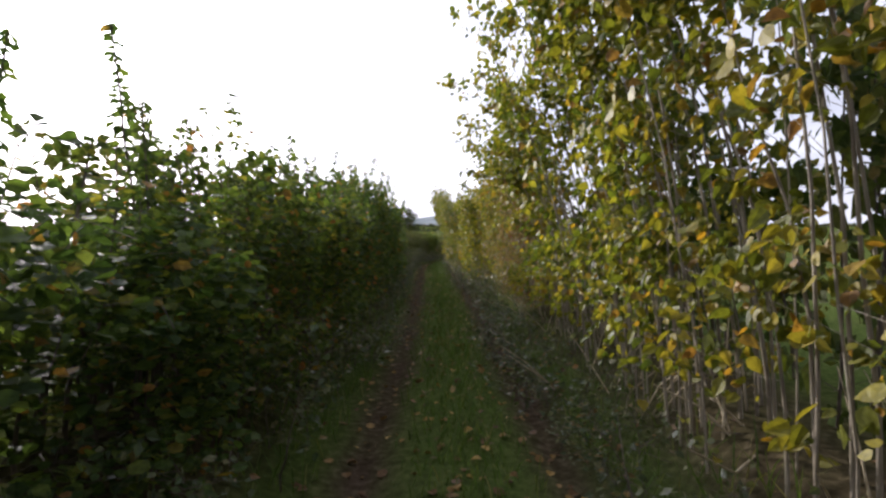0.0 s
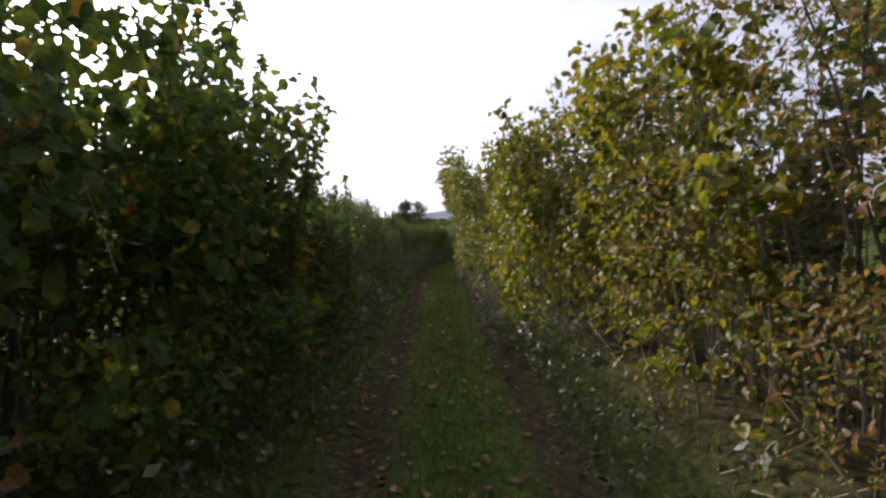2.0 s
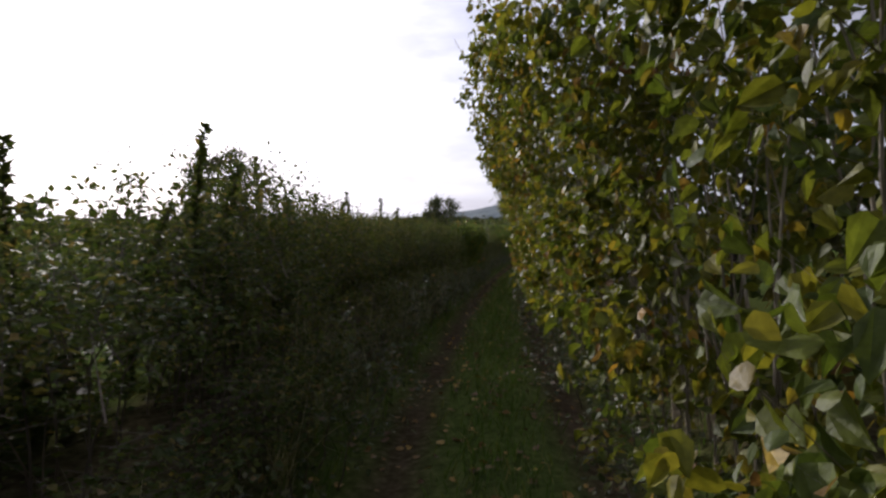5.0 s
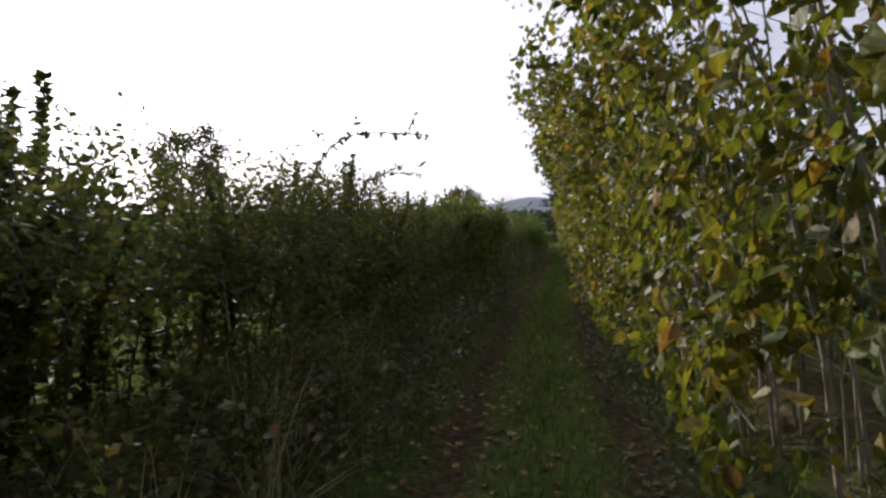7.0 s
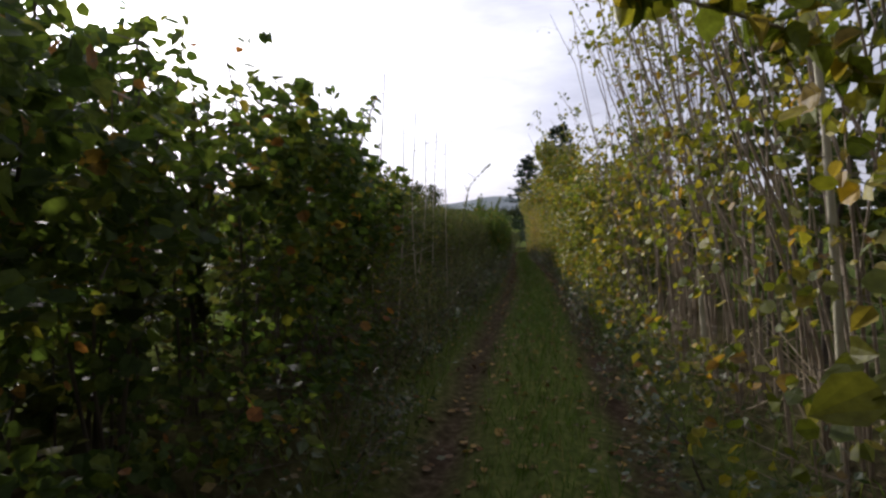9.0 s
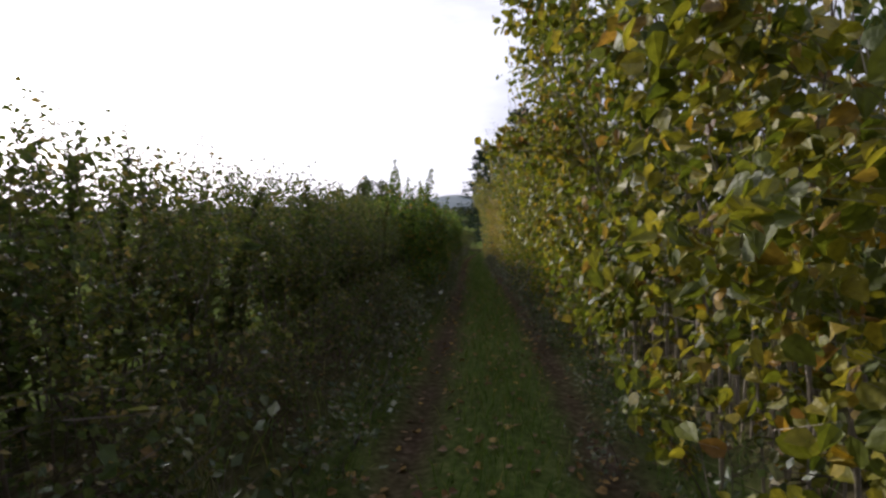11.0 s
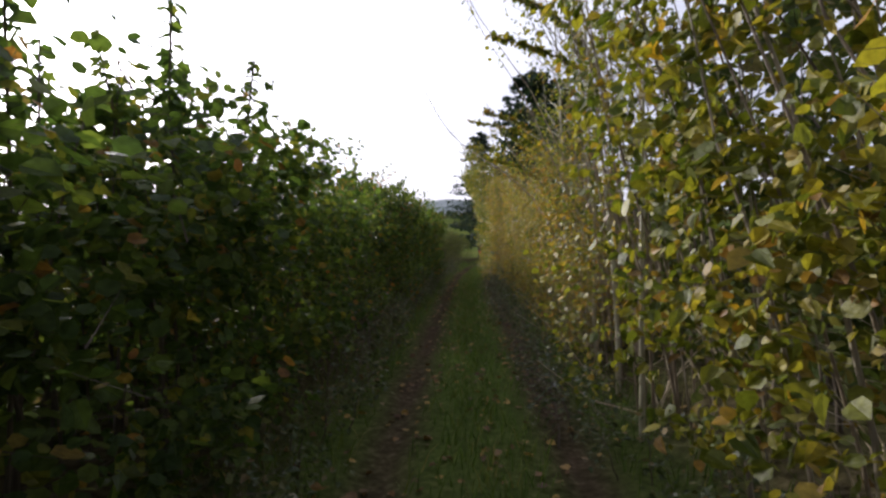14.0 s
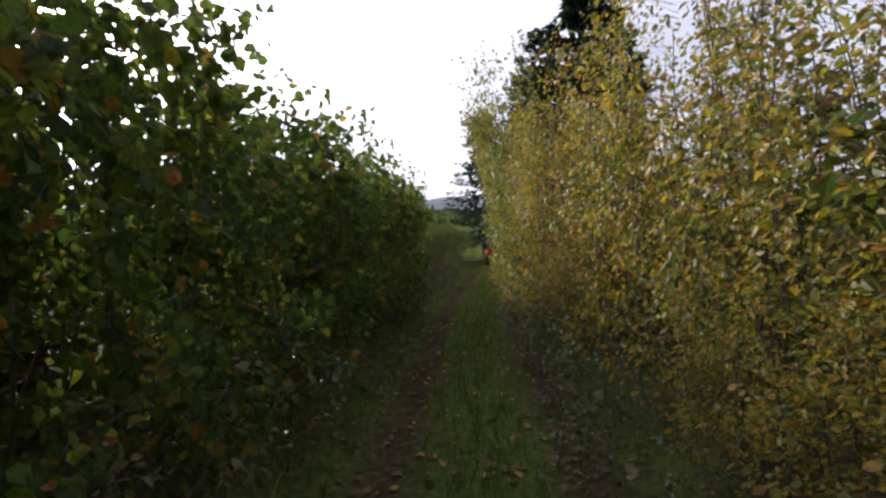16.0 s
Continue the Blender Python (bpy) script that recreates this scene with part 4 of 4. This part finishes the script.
for i, (y, h) in enumerate(((53.4, 3.2), (54.2, 2.9), (54.9, 3.3), (55.5, 3.0), (56.4, 3.25), (57.2, 3.1))):
    cane("bare_shoot", lane_points([(-1.7 + 0.1 * (i % 3), y, 0.5), (-1.6 + 0.07 * (i % 2), y, 1.8), (-1.55, y + 0.1, h)]), 0.012, FERNY, BARK, 80 + i, label="thin bare upright shoot rising from the hedge")


def slender_tree(seed, off, y, height, lean):
    """A thin smooth-barked young tree at the edge of the lane, with a loose crown above head height."""
    r = np.random.default_rng(seed)
    root = new("ash_sapling")
    root.matrix_basis = pose(*ground_at(off, y))
    u = np.linspace(0, 1, 9)[:, None]
    pts = u * [0, 0, height] + u ** 1.6 * [lean, r.normal(0, 0.2), 0] + np.cumsum(r.normal(0, 0.025, (9, 3)), axis=0) * [1, 1, 0] - [0, 0, 0.1]
    v, f = tube(pts, np.linspace(0.026, 0.008, 9), 8)
    part("trunk", mesh_of("trunk", v, f, PALE_BARK, True), PALE_BARK, root)
    at = []
    for i in range(18):
        w = r.uniform(0.45, 0.98) * 8
        p0 = np.array([np.interp(w, np.arange(9), pts[:, k]) for k in range(3)])
        a = r.uniform(0, 6.28)
        e = p0 + np.array([math.cos(a), math.sin(a), r.uniform(0.3, 1.1)]) * r.uniform(0.35, 0.9)
        v, f = tube([p0, (p0 + e) / 2 + [0, 0, 0.05], e], [0.009, 0.006, 0.002], 4)
        part("limb", mesh_of("limb", v, f, PALE_BARK, True), PALE_BARK, root)
        q = r.uniform(0.15, 1.1, 30)[:, None]
        at.append(p0 + (e - p0) * q + r.normal(0, 0.09, (30, 3)))
    at = np.concatenate(at)
    v, f = leaves(r, at, r.normal(0, 1, at.shape) + [0, 0, -0.4], r.normal(0, 0.6, at.shape) + [-0.3, 0, 0.8], r.uniform(0.035, 0.075, len(at)), "oval")
    part("crown", mesh_of("crown", v, f, HAZEL), HAZEL, root)["kind"] = "stuff"
    return tagged(root, "slender young tree with smooth pale bark and yellow-green leaves", "tree", "slender trees by the lane")


for seed, off, y, h, lean in ((101, 1.42, 82.2, 6.2, -0.25), (102, 1.55, 81.75, 5.8, -0.35), (103, 1.65, 82.6, 5.4, 0.3), (104, 1.3, 78.6, 5.6, -0.2), (105, 1.65, 76.4, 5.9, 0.1), (107, 1.5, 80.6, 5.4, -0.5), (108, 1.45, 79.7, 5.7, -0.5),
                              (109, 1.5, 51.0, 5.6, -0.8), (110, 1.6, 53.4, 5.3, -0.9)):
    slender_tree(seed, off, y, h, lean)


def fallen_branch():
    r = np.random.default_rng(90)
    pts = np.array(lane_points([(2.9, 91.6, 0.55), (2.4, 90.8, 0.85), (1.95, 90.1, 1.08), (1.45, 89.4, 1.22)]))
    v, f = tube(pts + r.normal(0, 0.015, pts.shape), [0.085, 0.08, 0.07, 0.05], 9)
    root = new("fallen_log")
    part("log", mesh_of("log", v, f, PALE_WOOD, True), PALE_WOOD, root)
    for k in (1, 2):
        e = pts[k] + [0.1, -0.25, 0.28]
        v, f = tube([pts[k], (pts[k] + e) / 2, e], [0.03, 0.022, 0.012], 6)
        part("branch_stub", mesh_of("branch_stub", v, f, PALE_WOOD, True), PALE_WOOD, root)
    tagged(root, "pale barkless fallen log leaning in the hedge", "log")


fallen_branch()

# ------------------------------------------------------------------ the red car ahead
PAINT = surface_material("red_car_paint", [(0.3, (0.13, 0.01, 0.012)), (0.7, (0.2, 0.016, 0.018))], 2.5, 0.35, 0.0, coat=0.6)
GLASS = surface_material("dark_car_glass", [(0.3, (0.02, 0.024, 0.028)), (0.7, (0.035, 0.04, 0.045))], 3, 0.08, 0.0, coat=0.5)
RUBBER = surface_material("black_rubber", [(0.3, (0.015, 0.014, 0.013)), (0.7, (0.05, 0.042, 0.033))], 8, 0.85, 0.3)
STEEL = surface_material("grey_wheel_steel", [(0.3, (0.25, 0.25, 0.25)), (0.7, (0.4, 0.4, 0.4))], 6, 0.45, 0.0, metal=0.7)
PLATE = surface_material("yellow_plate", [(0.3, (0.55, 0.42, 0.06)), (0.7, (0.62, 0.48, 0.08))], 5, 0.5, 0.0)


def lamp_material():
    m, n, l, b, out = nodes_of("lit_tail_lamp")
    b.inputs["Base Color"].default_value = (0.5, 0.01, 0.01, 1)
    b.inputs["Emission Color"].default_value = (1.0, 0.02, 0.05, 1)
    b.inputs["Emission Strength"].default_value = 0.35
    return m


LAMP = lamp_material()


def block(x0, x1, y0, y1, z0, z1, bevel=0.04, top_in=0.0, back_in=0.0):
    """A bevelled block whose top may be drawn in at the sides and at the back."""
    bm = bmesh.new()
    v = [bm.verts.new(c) for c in ((x0, y0, z0), (x1, y0, z0), (x1, y1, z0), (x0, y1, z0), (x0 + top_in, y0 + back_in, z1), (x1 - top_in, y0 + back_in, z1), (x1 - top_in, y1 - 3 * back_in, z1), (x0 + top_in, y1 - 3 * back_in, z1))]
    for f in ((3, 2, 1, 0), (4, 5, 6, 7), (0, 1, 5, 4), (1, 2, 6, 5), (2, 3, 7, 6), (3, 0, 4, 7)):
        bm.faces.new([v[i] for i in f])
    bmesh.ops.bevel(bm, geom=bm.edges[:], offset=bevel, segments=2, affect="EDGES")
    return bm


def wheel(root, x, y):
    bm = bmesh.new()
    bmesh.ops.create_cone(bm, cap_ends=True, segments=24, radius1=0.34, radius2=0.34, depth=0.21, matrix=pose(x, y, 0.34, 0, 90, 0))
    bmesh.ops.bevel(bm, geom=[e for e in bm.edges if len(e.link_faces) == 2 and e.calc_face_angle() > 1], offset=0.035, segments=2, affect="EDGES")
    w = part("wheel", bm, RUBBER, root, "muddy black tyre")
    bm = bmesh.new()
    bmesh.ops.create_cone(bm, cap_ends=True, segments=20, radius1=0.2, radius2=0.17, depth=0.03, matrix=pose(x + math.copysign(0.115, x), y, 0.34, 0, math.copysign(90, x), 0))
    part("rim", bm, STEEL, w)


def red_car():
    """A small boxy four-wheel-drive seen from behind; its tail is at y = 0 and it looks along +y."""
    root = new("red_car")
    part("body", block(-0.82, 0.82, 0.05, 3.7, 0.42, 1.05, 0.07, 0.03, 0.02), PAINT, root)
    part("cabin", block(-0.78, 0.78, 0.1, 2.3, 1.04, 1.72, 0.06, 0.1, 0.09), PAINT, root)
    part("rear_window", block(-0.58, 0.58, 0.10, 0.16, 1.16, 1.58, 0.015, 0.03, 0.0), GLASS, root, "dark rear window")
    for x in (-1, 1):
        part("side_window", block(min(x * 0.70, x * 0.765), max(x * 0.70, x * 0.765), 0.4, 1.9, 1.15, 1.56, 0.012), GLASS, root)
        part("tail_lamp", block(x * 0.72 - 0.06, x * 0.72 + 0.06, 0.005, 0.08, 0.8, 1.0, 0.012), LAMP, root, "lit red tail lamp")
        part("mirror", block(x * 0.9 - 0.08, x * 0.9 + 0.08, 2.25, 2.35, 1.05, 1.2, 0.02), RUBBER, root)
        for y in (0.7, 2.95):
            wheel(root, x * 0.72, y)
    part("bumper", block(-0.83, 0.83, -0.08, 0.1, 0.42, 0.6, 0.04), RUBBER, root, "black plastic bumper")
    part("number_plate", block(-0.26, 0.26, 0.02, 0.045, 0.66, 0.77, 0.004), PLATE, root, "plain yellow number plate")
    part("roof_bar", block(-0.66, 0.66, 0.9, 0.96, 1.735, 1.775, 0.01), STEEL, root)
    y = 118.0
    way = math.degrees(math.atan2(float(middle(y + 2) - middle(y - 2)), 4))
    slope = math.degrees(math.atan2(float(lane_z(y + 2) - lane_z(y - 2)), 4))
    root.matrix_basis = pose(float(middle(y)) - 0.4, y, float(lane_z(y)) - 0.05, slope, 0, -way)
    tagged(root, "small boxy red car with lit tail lamps stopped on the lane", "car")


red_car()
